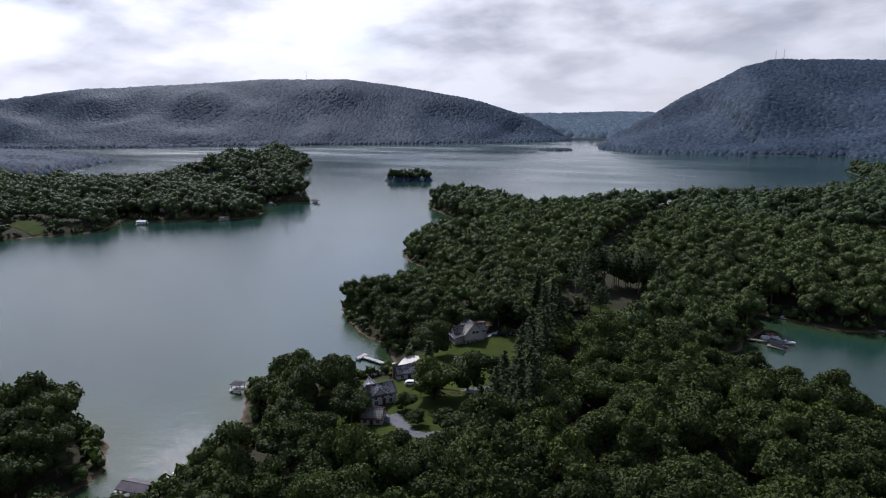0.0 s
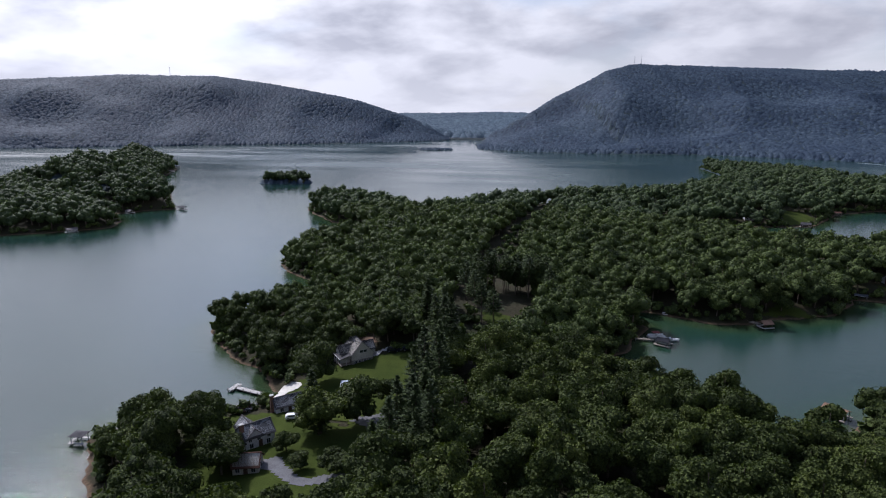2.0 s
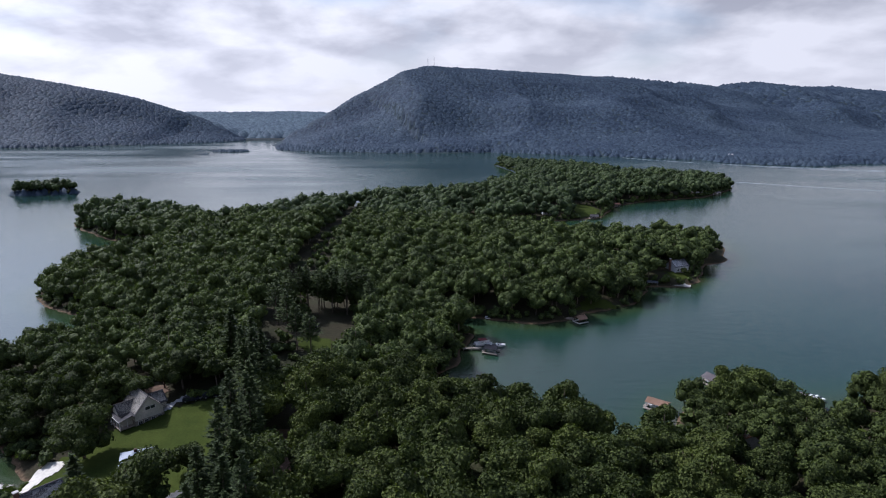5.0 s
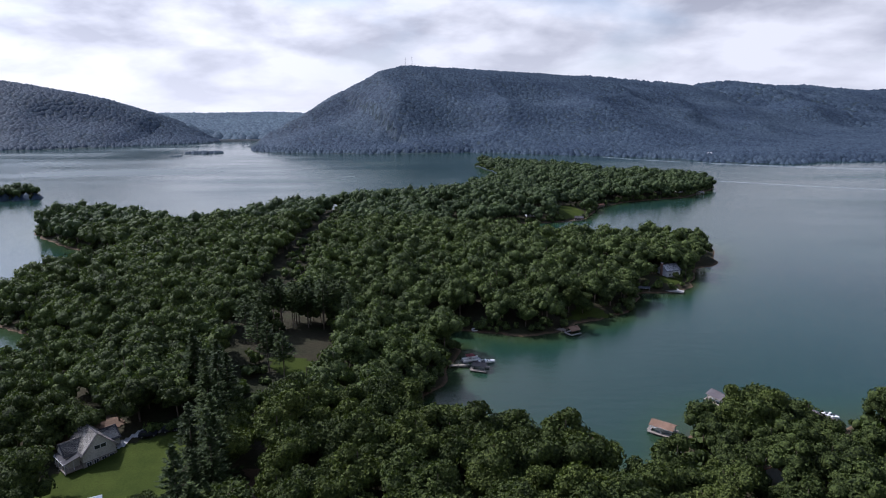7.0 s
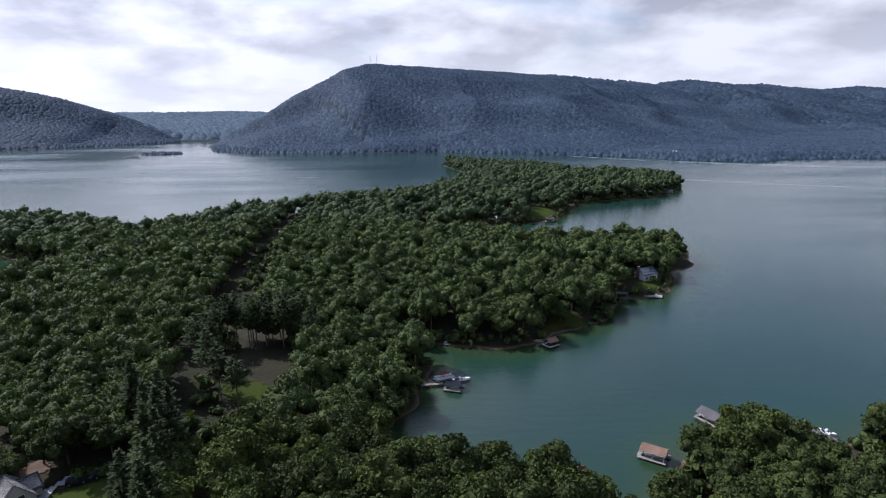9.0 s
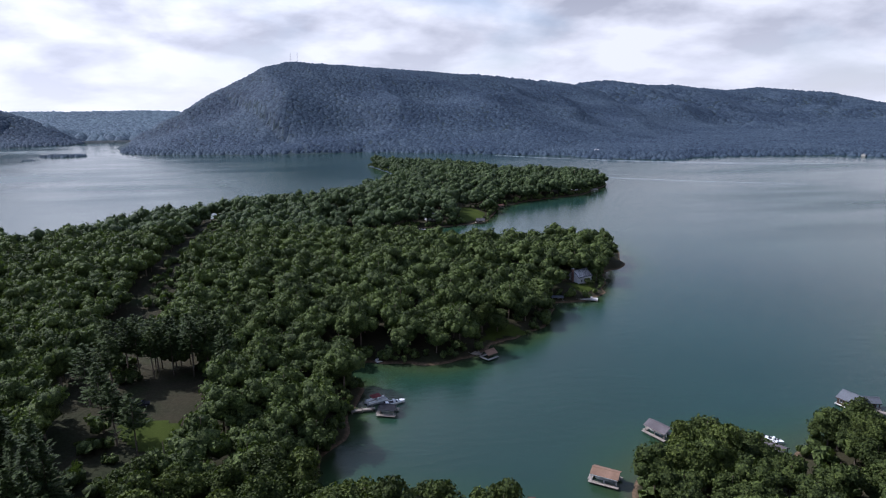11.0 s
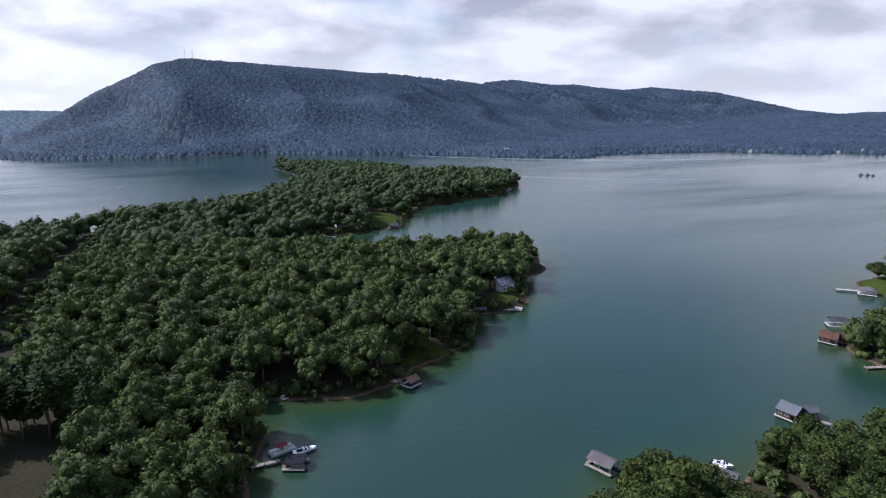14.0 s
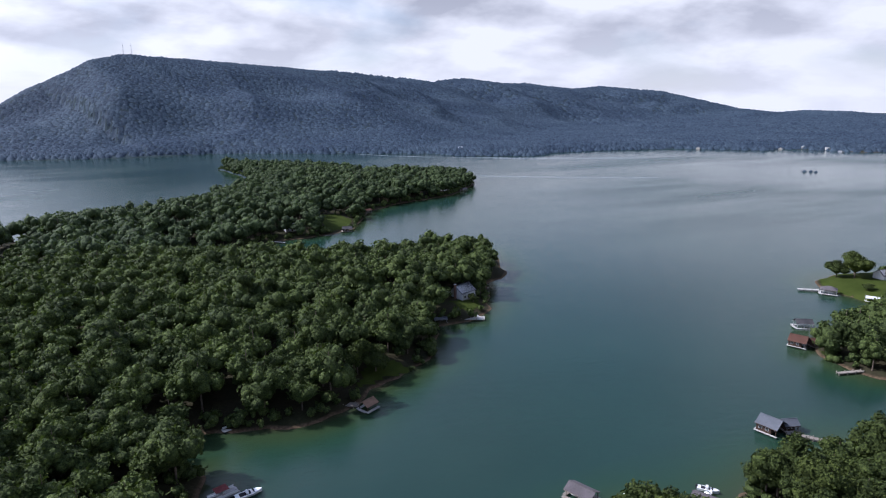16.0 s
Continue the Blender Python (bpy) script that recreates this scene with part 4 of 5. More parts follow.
cottage(-91.5, 83.0, 25, 6.0, 5.0, 2.6, 2.0, M_BEIGE, M_BROWN_ROOF, "brown-roofed garage with chimney beside the drive", True, None, "garage")
cottage(62.5, 141.5, 60, 11.5, 8.0, 4.2, 3.0, M_BEIGE, M_TERRACOTTA, "house with orange-brown roof among the trees", False)
cottage(105.0, 324.0, 25, 9.0, 7.5, 3.6, 2.6, M_GREY_SIDING, M_SLATE, "grey-roofed house on the wooded point", True)
cottage(-34.0, 219.0, 20, 8.0, 6.0, 2.8, 2.0, M_GREY_SIDING, M_MAUVE, "small grey-roofed cottage under the trees by the cove", False)
cottage(60.0, 512.0, 10, 9.0, 7.0, 3.4, 2.4, M_GREY_SIDING, M_SHINGLE, "grey house among trees at the far cove", False)
cottage(240.0, 660.0, 30, 11.0, 8.0, 4.0, 2.8, M_WHITE, M_MAUVE, "white house at the tip of the far point", False)
cottage(-502.0, 305.0, 35, 14.0, 8.0, 4.4, 2.8, M_WHITE, M_PALE_METAL, "white house on the far west shore", False)
cottage(-545.0, 335.0, 50, 12.0, 8.0, 4.0, 2.6, M_BEIGE, M_MAUVE, "beige house among trees on the west shore", False)
cottage(-892.0, 388.0, 10, 22.0, 12.0, 5.0, 3.0, M_WHITE, M_PALE_METAL, "long white-roofed house beside a field", False)
cottage(-790.0, 384.0, 10, 14.0, 10.0, 4.0, 3.0, M_BEIGE, M_SLATE, "grey-roofed house beside a field", False)
cottage(228.0, 214.0, 60, 9.0, 7.0, 3.6, 2.6, M_WHITE, M_SLATE, "white house behind trees on the east shore", True)
for x, y, q, wide in ((1050, 915, 20, 9), (1078, 890, 50, 8), (1088, 850, 70, 12), (1075, 815, 80, 8), (484, 1152, -30, 7), (926, 998, 30, 8)):
    cottage(x, y, q, wide, 7.0, 3.0, 2.2, M_BEIGE, M_PALE_METAL, "small pale house on the far mountain shore", False)
cottage(300.0, 262.0, -20, 9.0, 7.0, 3.0, 2.2, M_WHITE, M_MAUVE, "white cottage on the east lawn", False)


def pavilion(x, y, turn):
    h = thing("pavilion", x, y, gz(x, y), turn, "open garden pavilion with pale metal hip roof", "pavilion")
    part("floor_slab", box(0, 0, -0.3, 7.0, 7.0, 0.5), M_CONCRETE, h)
    post_row(h, [(-3, -3), (3, -3), (-3, 3), (3, 3), (0, -3), (0, 3)], 0.2, 2.6, M_WHITE)
    hip(h, 0, 0, 6.6, 6.6, 2.8, 4.5, M_PALE_METAL)
    part("cupola", box(0, 0, 4.3, 0.7, 0.7, 0.7, bevel=0.05), M_DARK_WOOD, h, "dark timber cupola")
    return h


pavilion(-88.2, 128.0, 25)


# ---- boats ----
def boat(x, y, turn, length=6.5, kind="runabout", label="white motor boat moored at a dock", z=0.0):
    b = thing("boat", x, y, z, turn, label, "boat", "boats on the lake")
    w = length * 0.36
    if kind == "pontoon":
        for s in (-1, 1):
            bm = bmesh.new()
            bmesh.ops.create_cone(bm, cap_ends=True, segments=10, radius1=0.34, radius2=0.34, depth=length, matrix=pose(0, s * w * 0.36, 0.1, 0, 90, 0))
            part("pontoon", bm, M_STEEL, b)
        part("deck", box(0, 0, 0.42, length * 0.94, w, 0.12), M_PALE_DECK, b)
        for s in (-1, 1):
            part("side_rail", box(0, s * w * 0.48, 0.54, length * 0.86, 0.06, 0.6), M_HULL, b)
            part("seat", box(-length * 0.24, s * w * 0.32, 0.54, length * 0.34, 0.6, 0.45, bevel=0.06), M_HULL, b)
        part("console", box(length * 0.08, w * 0.25, 0.54, 0.7, 0.6, 0.9, bevel=0.05), M_HULL, b)
        post_row(b, [(u * length * 0.2 - 0.3, s * w * 0.44) for u in (-1, 1) for s in (-1, 1)], 0.54, 1.7, M_STEEL, 0.05)
        part("canopy", slab([(-length * 0.25, -w * 0.48, 2.26), (length * 0.17, -w * 0.48, 2.26), (length * 0.17, w * 0.48, 2.26), (-length * 0.25, w * 0.48, 2.26)], 0.07), M_WHITE if length < 7 else M_RUBY, b)
    else:
        bm = bmesh.new()
        rows = []
        for u, k in ((-0.5, 0.86), (-0.2, 1.0), (0.15, 0.92), (0.36, 0.6), (0.5, 0.06)):
            rows.append([bm.verts.new((u * length, v * w * 0.5 * k * f, zz + 0.25 * max(0, u))) for v, f, zz in ((-1, 1, 0.75), (-1, 0.8, 0.1), (0, 0, -0.25), (1, 0.8, 0.1), (1, 1, 0.75))])
        for r, s in zip(rows, rows[1:]):
            for i in range(4):
                bm.faces.new((r[i], r[i + 1], s[i + 1], s[i]))
            bm.faces.new((r[4], r[0], s[0], s[4]))
        bm.faces.new(rows[0][::-1]), bm.faces.new(rows[-1])
        bmesh.ops.recalc_face_normals(bm, faces=bm.faces)
        part("hull", bm, M_HULL, b)
        part("cockpit", box(-length * 0.12, 0, 0.76, length * 0.42, w * 0.66, 0.05), M_NAVY, b, "dark cockpit floor")
        part("windscreen", slab([(length * 0.14, -w * 0.34, 1.25), (length * 0.22, -w * 0.3, 0.84), (length * 0.22, w * 0.3, 0.84), (length * 0.14, w * 0.34, 1.25)], 0.06), M_GLASS, b)
        for s in (-1, 1):
            part("seat", box(-length * 0.05, s * w * 0.18, 0.8, 0.6, 0.55, 0.5, bevel=0.06), M_HULL, b)
        part("outboard_motor", box(-length * 0.53, 0, 0.1, 0.45, 0.4, 1.1, bevel=0.08), M_NAVY, b, "black outboard motor")
    return b


def pier(x0, y0, x1, y1, w, mat=M_TIMBER, label="narrow weathered timber pier on posts", top=0.75, name="pier"):
    L, q = math.hypot(x1 - x0, y1 - y0), math.degrees(math.atan2(y1 - y0, x1 - x0))
    p = thing(name, x0, y0, 0, q, label, "pier")
    n = max(2, int(L / 0.9))
    for i in range(n):
        part("plank", box((i + 0.5) * L / n, 0, top - 0.1, L / n - 0.03, w, 0.1), mat, p)
    for s in (-1, 1):
        part("beam", box(L / 2, s * (w / 2 - 0.15), top - 0.34, L, 0.14, 0.24), M_TIMBER, p)
        for i in range(int(L / 3) + 1):
            part("pile", box(0.2 + i * 3.0 if i * 3.0 < L - 0.4 else L - 0.2, s * (w / 2 - 0.1), -3.5, 0.22, 0.22, 3.5 + top + 0.35), M_TIMBER, p)
    return p


def deck(root, x, y, sx, sy, mat, top=0.7):
    n = max(3, int(sx / 1.2))
    for i in range(n):
        part("deck_board", box(x - sx / 2 + (i + 0.5) * sx / n, y, top - 0.14, sx / n - 0.03, sy, 0.14), mat, root)


def boathouse(x, y, turn, L, W, roof_m, label, wall_m=None, post_m=M_TIMBER, deck_m=M_TIMBER, eave=2.9, rise=1.3, shape="gable", apron=1.2, craft="", loft=False):
    """A roofed slip on piles, open or with walls, with a deck round it."""
    b = thing("boathouse", x, y, 0, turn, label, "boathouse", "boathouses along the shore", 0.83)
    hx, hy = L / 2, W / 2
    for s in (-1, 1):
        deck(b, 0, s * (hy + apron / 2 - 0.25), L + apron, apron, deck_m)
    deck(b, -hx - apron / 2 + 0.2, 0, apron, W - 0.6, deck_m)
    n = max(2, int(L / 3.2) + 1)
    post_row(b, [(-hx + 0.2 + i * (L - 0.4) / (n - 1), s * (hy - 0.2)) for i in range(n) for s in (-1, 1)], -3.5, eave + 3.5, post_m, 0.22)
    if wall_m:
        part("wall", gable_wall(-L * 0.12, 0, L * 0.7, W * 0.94, 0.7, eave - 0.02, eave + rise - 0.1, "x"), wall_m, b)
        for u in (-0.28, 0.04):
            window(b, u * L, -W * 0.47 - 0.04, 1.5, 0.9, 0.9, "f")
        door(b, L * 0.23 + 0.04, 0, 0.72, "r", M_WHITE if wall_m is M_DARK_WOOD else M_DARK_WOOD)
    if shape == "hip":
        hip(b, 0, 0, L, W, eave, eave + rise, roof_m)
    else:
        gable(b, 0, 0, L, W, eave, eave + rise, roof_m, 0.35, "x")
        for s in (-1, 1):
            part("fascia", box(0, s * (hy + 0.36), eave - 0.34 * rise / hy - 0.28, L + 0.6, 0.07, 0.2), post_m, b)
    if craft:
        boat(x, y, turn, min(L * 0.66, 5.4), craft, "white boat lifted in a boathouse slip" if craft == "runabout" else "pontoon boat in a boathouse slip", 0.5)
    return b


# west side of the peninsula
boathouse(-122.0, 56.0, 27, 8.5, 5.4, M_BROWN_ROOF, "open boathouse with dark red-brown roof", None, M_DARK_WOOD, M_TIMBER, 2.9, 1.0, "gable", 1.2, "runabout")
pier(-118.5, 61.5, -115.0, 65.5, 4.5, M_RED_DECK, "red-stained deck beside a boathouse", 0.9, "deck")
boathouse(-148.6, 84.6, 15, 4.2, 3.4, M_SHINGLE, "small covered boat slip with white posts", None, M_WHITE, M_PALE_DECK, 3.0, 0.6, "hip", 1.0)
boathouse(-124.0, 34.0, 15, 9.0, 5.0, M_MAUVE, "boathouse with weathered grey roof", None, M_TIMBER, M_TIMBER, 2.9, 1.0)
boathouse(-136.0, 20.0, 60, 8.0, 5.0, M_BROWN_ROOF, "boathouse with dull brown roof", M_DARK_WOOD, M_TIMBER, M_TIMBER, 2.8, 1.2)
pier(-117.0, 124.5, -130.0, 126.0, 1.7, M_PALE_DECK, "pale timber pier by the lawn")
pier(-130.5, 123.5, -130.5, 128.5, 1.9, M_PALE_DECK, "pale timber platform at a pier end")

# cove between the arms
pier(-11.0, 214.0, -4.0, 214.5, 1.3)
boathouse(-0.5, 211.8, -20, 5.4, 4.4, M_NAVY, "covered boat lift with dark canvas roof", None, M_STEEL, M_TIMBER, 2.6, 0.8, "gable", 1.4, "runabout")
boat(-3.2, 219.4, 20, 7.2, "pontoon", "pontoon boat with dull red canopy at a dock")
boat(2.2, 217.6, 12, 6.2, "runabout", "white motor boat beside a dock")


def raft(x, y, turn):
    r = thing("swim_raft", x, y, 0, turn, "small pale floating swim raft", "raft")
    for i in range(4):
        part("deck_board", box(-1.2 + i * 0.8, 0, 0.35, 0.77, 2.6, 0.12), M_PALE_DECK, r)
    for u, v in ((-1, -0.9), (1, -0.9), (-1, 0.9), (1, 0.9)):
        part("float", box(u, v, -0.3, 0.8, 0.6, 0.64, bevel=0.08), M_NAVY, r)
    part("ladder", box(1.75, 0, -0.2, 0.08, 0.6, 1.4), M_STEEL, r)
    part("bench", box(-0.6, 0.6, 0.48, 1.3, 0.5, 0.5, bevel=0.05), M_WHITE, r)


raft(0.0, 250.0, 20)
boathouse(38.5, 245.5, 30, 5.0, 4.2, M_TAN_ROOF, "small boathouse with tan roof at the bank", None, M_DARK_WOOD, M_PALE_DECK, 2.7, 1.2, "gable", 1.1)
pier(32.5, 250.5, 36.5, 248.0, 2.4, M_TIMBER)
pier(84.0, 309.5, 96.5, 305.2, 1.5, M_PALE_DECK, "pale gangway to a floating dock")
pier(95.5, 304.3, 104.0, 299.8, 4.2, M_PALE_DECK, "broad pale floating dock", 0.7, "floating_dock")
boat(100.5, 304.6, -28, 5.4, "runabout", "white motor boat beside a floating dock")
boathouse(86.0, 304.0, -15, 6.0, 3.6, M_SLATE, "boat lift with flat grey roof", None, M_STEEL, M_TIMBER, 2.4, 0.4, "gable", 0.9, "runabout")

# south-east shore
boathouse(47.0, 168.6, -38, 7.2, 4.4, M_TAN_ROOF, "open boathouse with faded tan roof", None, M_WHITE, M_TIMBER, 3.0, 0.9, "gable", 1.3, "runabout")
boathouse(25.0, 160.5, 31, 6.0, 3.6, M_BROWN_ROOF, "small boathouse with red-brown roof", None, M_TIMBER, M_TIMBER, 2.8, 0.9)
boathouse(70.2, 185.6, -66, 7.4, 4.8, M_MAUVE, "boathouse with weathered mauve-grey roof", None, M_TIMBER, M_TIMBER, 3.0, 1.2, "gable", 1.2, "runabout")
boathouse(93.0, 171.5, -62, 8.0, 4.6, M_MAUVE, "boathouse with weathered grey roof", None, M_TIMBER, M_TIMBER, 3.0, 1.1, "gable", 1.2, "runabout")
boat(98.0, 176.5, -50, 4.6, "runabout", "small white boat beside a boathouse")
boat(96.2, 175.0, 10, 3.4, "runabout", "white water scooter at the bank")
boat(79.5, 182.0, 30, 3.6, "runabout", "small white boat at the bank")
boathouse(133.2, 189.2, -76, 6.4, 6.4, M_SLATE, "dark timber boathouse with slate-grey gable roof", M_DARK_WOOD, M_DARK_WOOD, M_PALE_DECK, 3.3, 2.0, "gable", 0.8)
boathouse(138.4, 188.0, -18, 4.6, 4.0, M_SLATE, "lower wing boathouse with slate-grey roof", M_DARK_WOOD, M_DARK_WOOD, M_TIMBER, 2.7, 1.3, "gable", 0.8)
pier(135.8, 186.6, 143.0, 176.5, 1.5)
pier(124.0, 176.0, 128.5, 170.5, 2.2, M_TIMBER)
boathouse(120.0, 172.5, -50, 5.0, 4.0, M_BROWN_ROOF, "low boathouse with brown roof at the bank", None, M_TIMBER, M_TIMBER, 2.5, 1.0)
boathouse(193.6, 227.0, -66, 6.6, 6.6, M_BROWN_ROOF, "red-brown boathouse with shingle roof", M_DARK_WOOD, M_DARK_WOOD, M_PALE_DECK, 3.2, 2.0, "gable", 0.7)
boathouse(198.8, 224.4, -20, 4.4, 4.4, M_BROWN_ROOF, "small brown boathouse wing by the bank", M_DARK_WOOD, M_DARK_WOOD, M_TIMBER, 2.6, 1.4, "gable", 0.8)
boathouse(211.8, 239.0, -32, 7.0, 4.8, M_SHINGLE, "white-posted open boathouse with dark roof", None, M_WHITE, M_PALE_DECK, 3.1, 1.4, "gable", 1.2)
pier(183.0, 205.2, 192.0, 203.0, 1.4)
boathouse(262.0, 264.0, -55, 7.5, 5.6, M_MAUVE, "open boathouse with brown-grey hip roof", None, M_WHITE, M_PALE_DECK, 3.0, 1.7, "hip", 1.3, "pontoon")
pier(262.0, 268.5, 255.0, 274.0, 2.2, M_PALE_DECK, "pale dock beside a boathouse")
boathouse(268.0, 248.0, -60, 6.0, 4.0, M_WHITE, "small white boat lift with pale roof", None, M_WHITE, M_PALE_DECK, 2.6, 0.6, "gable", 1.0)

# far cove and west shore
boathouse(98.5, 505.5, -10, 8.0, 6.0, M_SHINGLE, "dark boathouse at the far cove", M_DARK_WOOD, M_DARK_WOOD, M_TIMBER, 3.0, 1.6)
pier(44.0, 492.0, 52.0, 485.0, 2.0, M_PALE_DECK)
boathouse(134.0, 576.0, 20, 7.0, 5.0, M_BROWN_ROOF, "brown boathouse at the far cove", None, M_TIMBER, M_TIMBER, 2.9, 1.2)
boathouse(262.0, 660.0, 30, 8.0, 5.0, M_MAUVE, "grey boathouse near the far point", None, M_WHITE, M_TIMBER, 3.0, 1.2)
for x, y, q, m, txt in ((-529.0, 268.0, 40, M_WHITE, "white-roofed boathouse on the west shore"), (-484.0, 266.0, 35, M_PALE_METAL, "pale-roofed boathouse on the west shore"),
                        (-436.0, 313.0, 60, M_MAUVE, "grey-roofed boathouse on the west shore"), (-470.0, 400.0, -20, M_MAUVE, "weathered boathouse in a west-shore inlet"),
                        (-441.0, 434.0, 10, M_SHINGLE, "dark-roofed boathouse at the west point"), (-760.0, 752.0, 40, M_SHINGLE, "dark-roofed boathouse far along the west shore"),
                        (-812.0, 820.0, 30, M_MAUVE, "grey boathouse at the far west point")):
    boathouse(x, y, q, 9.0, 6.0, m, txt, None, M_WHITE, M_PALE_DECK, 3.0, 1.3, "gable", 1.6, "runabout")


# ---- wakes of boats long gone by ----
def wake(line, wide):
    """A low crest of broken water, thinning towards its ends."""
    V, F = [], []
    n = len(line) * 6
    P = np.array(line, float)
    at = np.linspace(0, len(P) - 1, n)
    X, Y = np.interp(at, np.arange(len(P)), P[:, 0]), np.interp(at, np.arange(len(P)), P[:, 1])
    tx_, ty_ = np.gradient(X), np.gradient(Y)
    L = np.hypot(tx_, ty_)
    for i in range(n):
        w = wide * (0.25 + 0.75 * math.sin(math.pi * i / (n - 1))) * rng.uniform(0.7, 1.2)
        nx, ny = -ty_[i] / L[i] * w, tx_[i] / L[i] * w
        V += [(X[i] - nx, Y[i] - ny, -0.02), (X[i], Y[i], 0.16), (X[i] + nx, Y[i] + ny, -0.02)]
        if i:
            a = 3 * i
            F += [(a - 3, a - 2, a + 1, a), (a - 2, a - 1, a + 2, a + 1)]
    ob = new("wake", mesh_of("wake", V, F, [M_FOAM], None, True))
    tagged(ob, "thin pale wake line on the open lake", "water", kind="structure")


M_FOAM = mottled("broken_water", (0.18, 0.22, 0.25), (0.42, 0.45, 0.48), 0.05, 0.4, 9, 0.05)
wake([(304, 1229), (345, 1160), (405, 1090)], 1.3)
wake([(430, 1075), (520, 1000), (617, 941), (760, 880)], 1.8)
wake([(440, 1045), (560, 950), (700, 880)], 1.4)
wake([(330, 790), (420, 720), (520, 660)], 0.8)

# ---- drives, patio, cars ----
DRIVE = [(-93, 86), (-87, 89.5), (-82, 85.5), (-75.5, 83), (-69, 86.5), (-61, 91), (-59.5, 88), (-68, 82.5), (-75, 78.5), (-84, 81.5), (-90, 83)]
PARKING = [(-81, 111), (-72, 120), (-65, 113), (-70, 107)]
PAD = [(-94, 153), (-92, 158), (-78, 163), (-79, 166), (-92, 162), (-97, 157)]
sheet("driveway", DRIVE, M_ASPHALT, 0.30, 0.8, "grey asphalt drive across the lawn", "driveway")
sheet("driveway", PARKING, M_ASPHALT, 0.30, 0.8, "grey parking area under trees", "driveway")
sheet("driveway", PAD, M_CONCRETE, 0.30, 0.8, "pale concrete pad beside the house", "driveway")
sheet("track", [(-42, 106), (-46, 106), (-55, 130), (-59, 142), (-56, 143), (-51, 130)], M_EARTH, 0.25, 0.5, "bare earth track through the woods", "track")
sheet("patio", [(-117, 119), (-112.5, 118), (-110, 124), (-108.5, 131), (-110.5, 134), (-114, 133), (-115.5, 126)], M_LIMESTONE, 0.4, 0.6, "pale stone patio at the water", "patio")
sheet("bank", [(-118, 160), (-104, 170), (-96, 166), (-104, 158), (-114, 150)], M_EARTH, 0.2, 1.0, "bare earth under trees behind the house", "ground")


def car(x, y, turn, paint, label):
    c = thing("car", x, y, gz(x, y) + 0.3, turn, label, "car", "parked cars")
    bm = bmesh.new()
    prof = [(-2.2, 0.35), (2.2, 0.35), (2.25, 0.8), (1.1, 0.95), (0.5, 1.5), (-1.5, 1.52), (-2.2, 0.95)]
    rings = [[bm.verts.new((u, s * (0.88 if z < 1.2 else 0.7), z)) for u, z in prof] for s in (-1, 1)]
    bm.faces.new(rings[0]), bm.faces.new(rings[1][::-1])
    for i in range(7):
        j = (i + 1) % 7
        bm.faces.new((rings[0][i], rings[0][j], rings[1][j], rings[1][i]))
    bmesh.ops.recalc_face_normals(bm, faces=bm.faces)
    part("body", bm, paint, c)
    part("windscreen", slab([(1.12, -0.66, 0.99), (1.12, 0.66, 0.99), (0.56, 0.6, 1.48), (0.56, -0.6, 1.48)], 0.03), M_GLASS, c)
    for s in (-1, 1):
        part("side_window", box(-0.5, s * 0.8, 1.02, 1.9, 0.06, 0.36), M_GLASS, c)
        for u in (-1.4, 1.4):
            bm = bmesh.new()
            bmesh.ops.create_cone(bm, cap_ends=True, segments=14, radius1=0.34, radius2=0.34, depth=0.24, matrix=pose(u, s * 0.82, 0.34, 90, 0, 0))
            w = part("wheel", bm, M_TYRE, c)
            bm = bmesh.new()
            bmesh.ops.create_cone(bm, cap_ends=True, segments=10, radius1=0.2, radius2=0.2, depth=0.28, matrix=pose(u, s * 0.82, 0.34, 90, 0, 0))
            part("rim", bm, M_STEEL, w)


car(-96.5, 109.0, 30, M_HULL, "white car parked on the lawn edge")
car(-89.0, 159.0, 20, M_NAVY, "dark car parked beside the house")
car(-84.0, 161.0, 25, M_NAVY, "dark car parked on the concrete pad")
car(-67.5, 214.0, 10, M_NAVY, "dark car parked in the glade")


# ---- single trees ----
pine_kinds = []
for k in range(4):
    H = rng.uniform(18, 22)
    pine_kinds.append((mesh_of("crown", *pine_crown(rng, rng.uniform(4.2, 5.6), H, 18, 20, 0.72), [M_PINE]), mesh_of("trunk", *stem(rng, H, 0.3, 0, 0), [M_BARK])))
glade_kinds = []
for k in range(3):
    H = rng.uniform(18, 21)
    glade_kinds.append((mesh_of("crown", *pine_crown(rng, rng.uniform(3.8, 4.8), H, 11, 22, 0.72, 0.46, 0.42), [M_PINE]), mesh_of("trunk", *stem(rng, H, 0.26, 0, 0), [M_BARK])))
for i in range(30):
    k = i / 29
    x, y = -54 - 25 * k ** 1.15 + rng.uniform(-6.0, 6.0), 88 + 92 * k + rng.uniform(-3, 3)
    if lane_by(LANE, np.array([x]), np.array([y]))[0] < 4.5:
        x -= 5
    tree(pine_kinds[i % 4], x, y, gz(x, y), rng.uniform(0.72, 1.0), rng.uniform(0, 360), 1.0, "tall dark green pine beside the lane", "pines along the lane")
for x, y in ((-74, 236), (-69, 238), (-64, 239), (-59, 239), (-54, 237), (-79, 228), (-48, 230), (-77, 236), (-66, 243), (-57, 243), (-68, 196), (-73, 202), (-62, 191), (-79, 222), (-81, 233), (-71, 242), (-61, 244), (-52, 241), (-76, 242), (-64, 235), (-69, 233), (-58, 234), (-81, 216)):
    tree(glade_kinds[rng.integers(0, 3)], x, y, gz(x, y), rng.uniform(0.78, 0.95), rng.uniform(0, 360), 1.0, "pine with bare lower trunk at the glade", "pines round the glade")
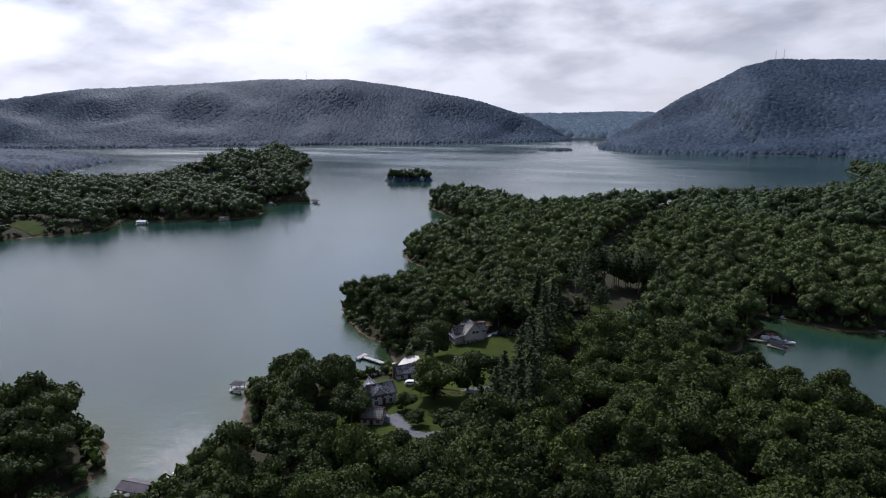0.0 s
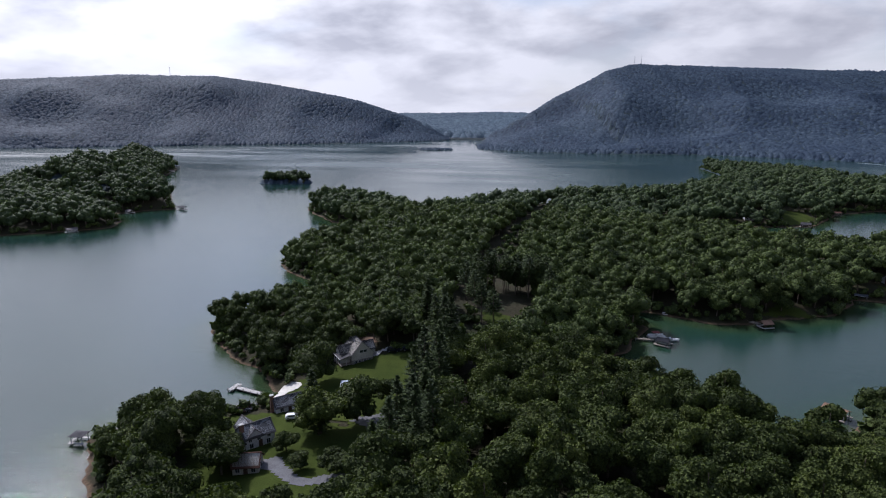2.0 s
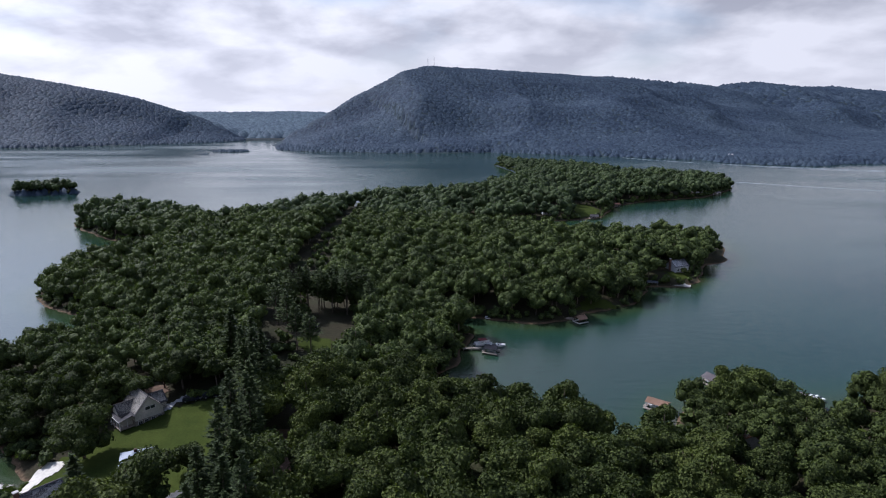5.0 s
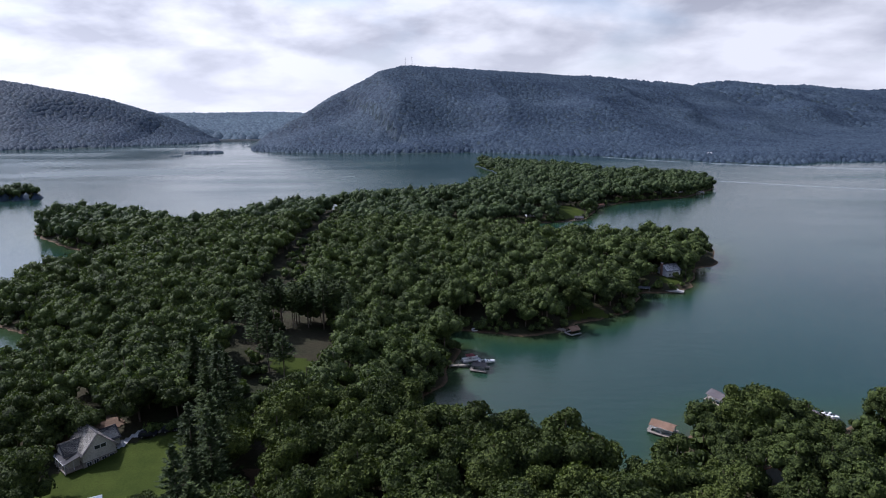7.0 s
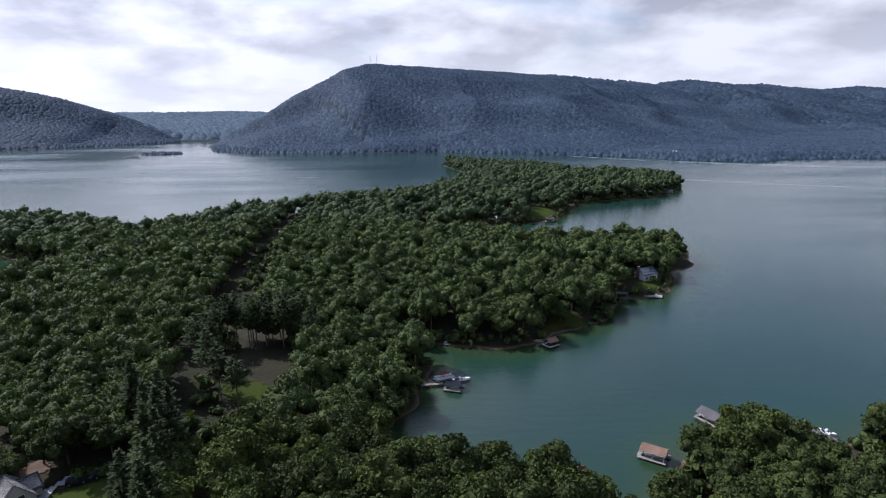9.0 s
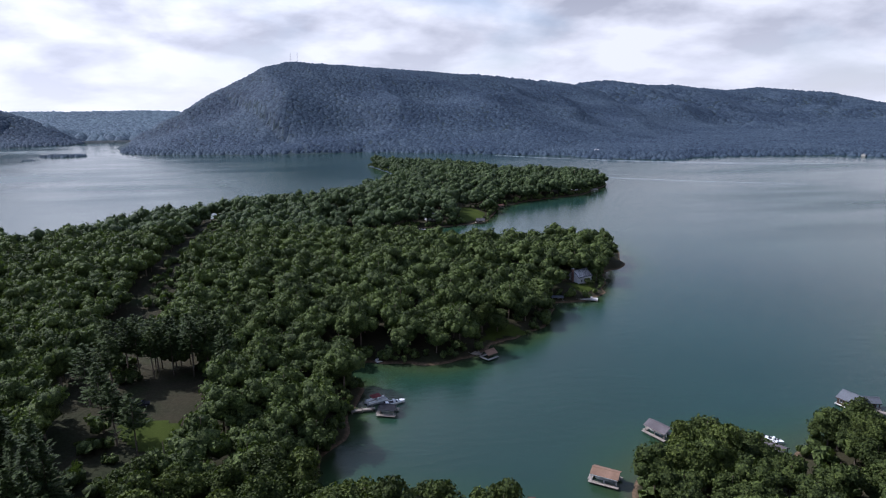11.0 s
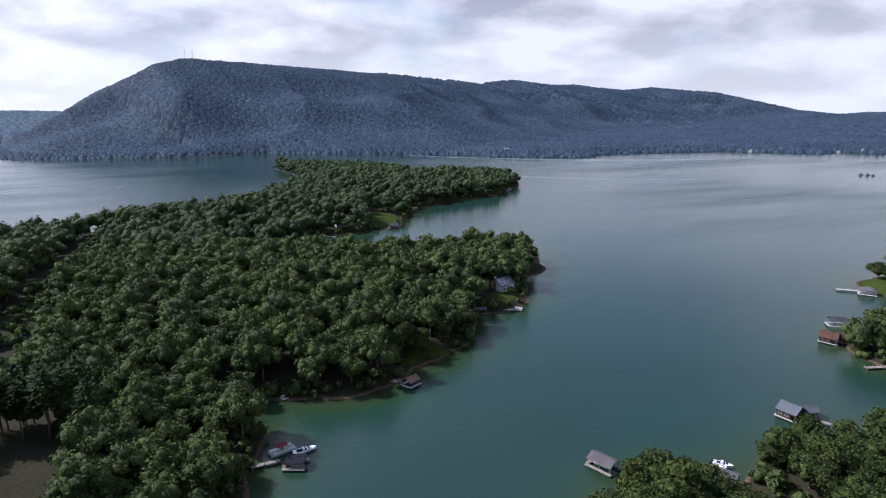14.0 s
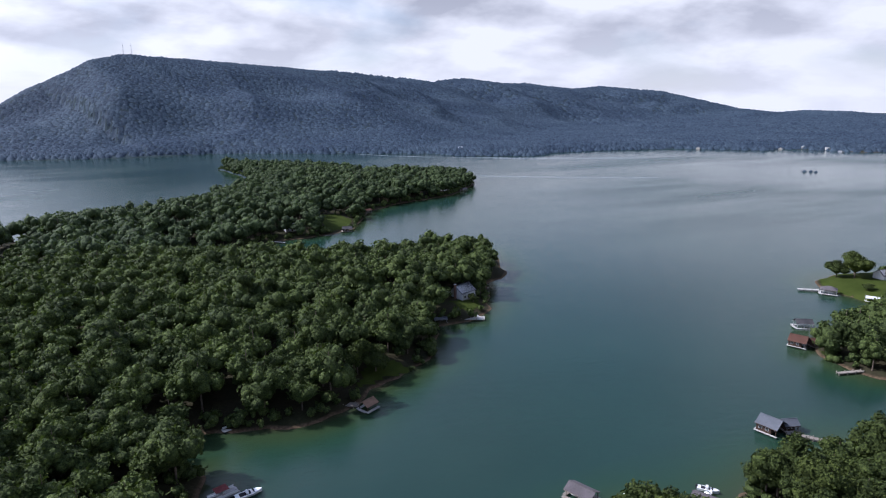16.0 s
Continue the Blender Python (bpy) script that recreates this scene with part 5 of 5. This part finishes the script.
for x, y, s in ((-88, 106, 0.8), (-84, 102, 0.74)):
    tree(pine_kinds[rng.integers(0, 4)], x, y, gz(x, y), s, rng.uniform(0, 360), 0.95, "dark broad pine on a mown lawn", "lawn trees")
for x, y, s, tall in ((-105, 134, 1.25, 0.85), (-84, 103, 1.2, 0.85), (-120, 88, 1.05, 1.0), (-117, 80, 1.0, 1.0), (-110, 92, 0.95, 1.0), (-78, 112, 1.15, 0.85), (-87, 92, 0.55, 0.8), (-70, 87, 0.7, 0.65), (-79, 86, 0.5, 0.6),
                      (-74, 124, 0.6, 1.0), (-119, 98, 0.9, 0.95), (-113, 90, 1.0, 1.0), (-101, 84, 0.8, 0.8), (-96, 79, 0.9, 0.9), (65, 166, 0.9, 1.05), (71, 163, 0.9, 1.05), (62, 160, 0.95, 1.05), (70, 159, 1.00, 1.05),  (108, 167, 0.85, 1.05), (109, 159, 0.95, 1.05), (114, 166, 0.90, 1.05), (104, 153, 0.8, 0.9), (112, 151, 0.85, 0.9), (119, 160, 0.8, 0.9), (97, 145, 0.8, 0.9), (47, 266, 0.75, 0.9), (41, 266, 0.9, 1.1), (152, 400, 0.6, 0.9), (149, 378, 0.5, 1.0),
                      (287, 278, 0.85, 0.8), (290, 271, 1.05, 0.95), (299, 277, 0.95, 0.9), (277, 256, 0.5, 0.5), (96, 322, 0.5, 0.8), (107, 317, 0.45, 0.7)):
    tree(near_kinds[rng.integers(0, 7)], x, y, gz(x, y), s, rng.uniform(0, 360), tall, "single broadleaf tree on a mown lawn", "lawn trees")


# ---- masts and dam ----
def mast(x, y, h, label):
    m = thing("radio_mast", x, y, gz(x, y) - 2, 0, label, "mast", "masts on the ridges")
    for u, v in ((-1, -0.6), (1, -0.6), (0, 1.1)):
        part("leg", box(u, v, 0, 0.22, 0.22, h), M_STEEL, m)
    for i in range(int(h / 3)):
        part("brace", box(0, 0, 2 + 3 * i, 2.2, 1.9, 0.25), M_STEEL, m)
    part("aerial", box(0, 0, h, 0.3, 0.3, h * 0.18), M_STEEL, m)


for x, y, h in ((-124, 1990, 24), (-104, 1996, 27)):
    mast(x, y, h, "slim steel radio mast on the mountain top")
mast(-1890, 1950, 38, "slim steel radio mast on the long ridge")

dam = thing("dam", -682, 2150, -6, 0, "low grey concrete dam across the gap", "dam")
part("wall", box(0, 0, 0, 230, 8, 11), M_CONCRETE, dam)
part("parapet", box(0, -3.4, 11, 230, 0.6, 1.1), M_CONCRETE, dam)
for i in range(12):
    part("pier", box(-104 + i * 19, -5, 0, 3, 3, 12), M_CONCRETE, dam)
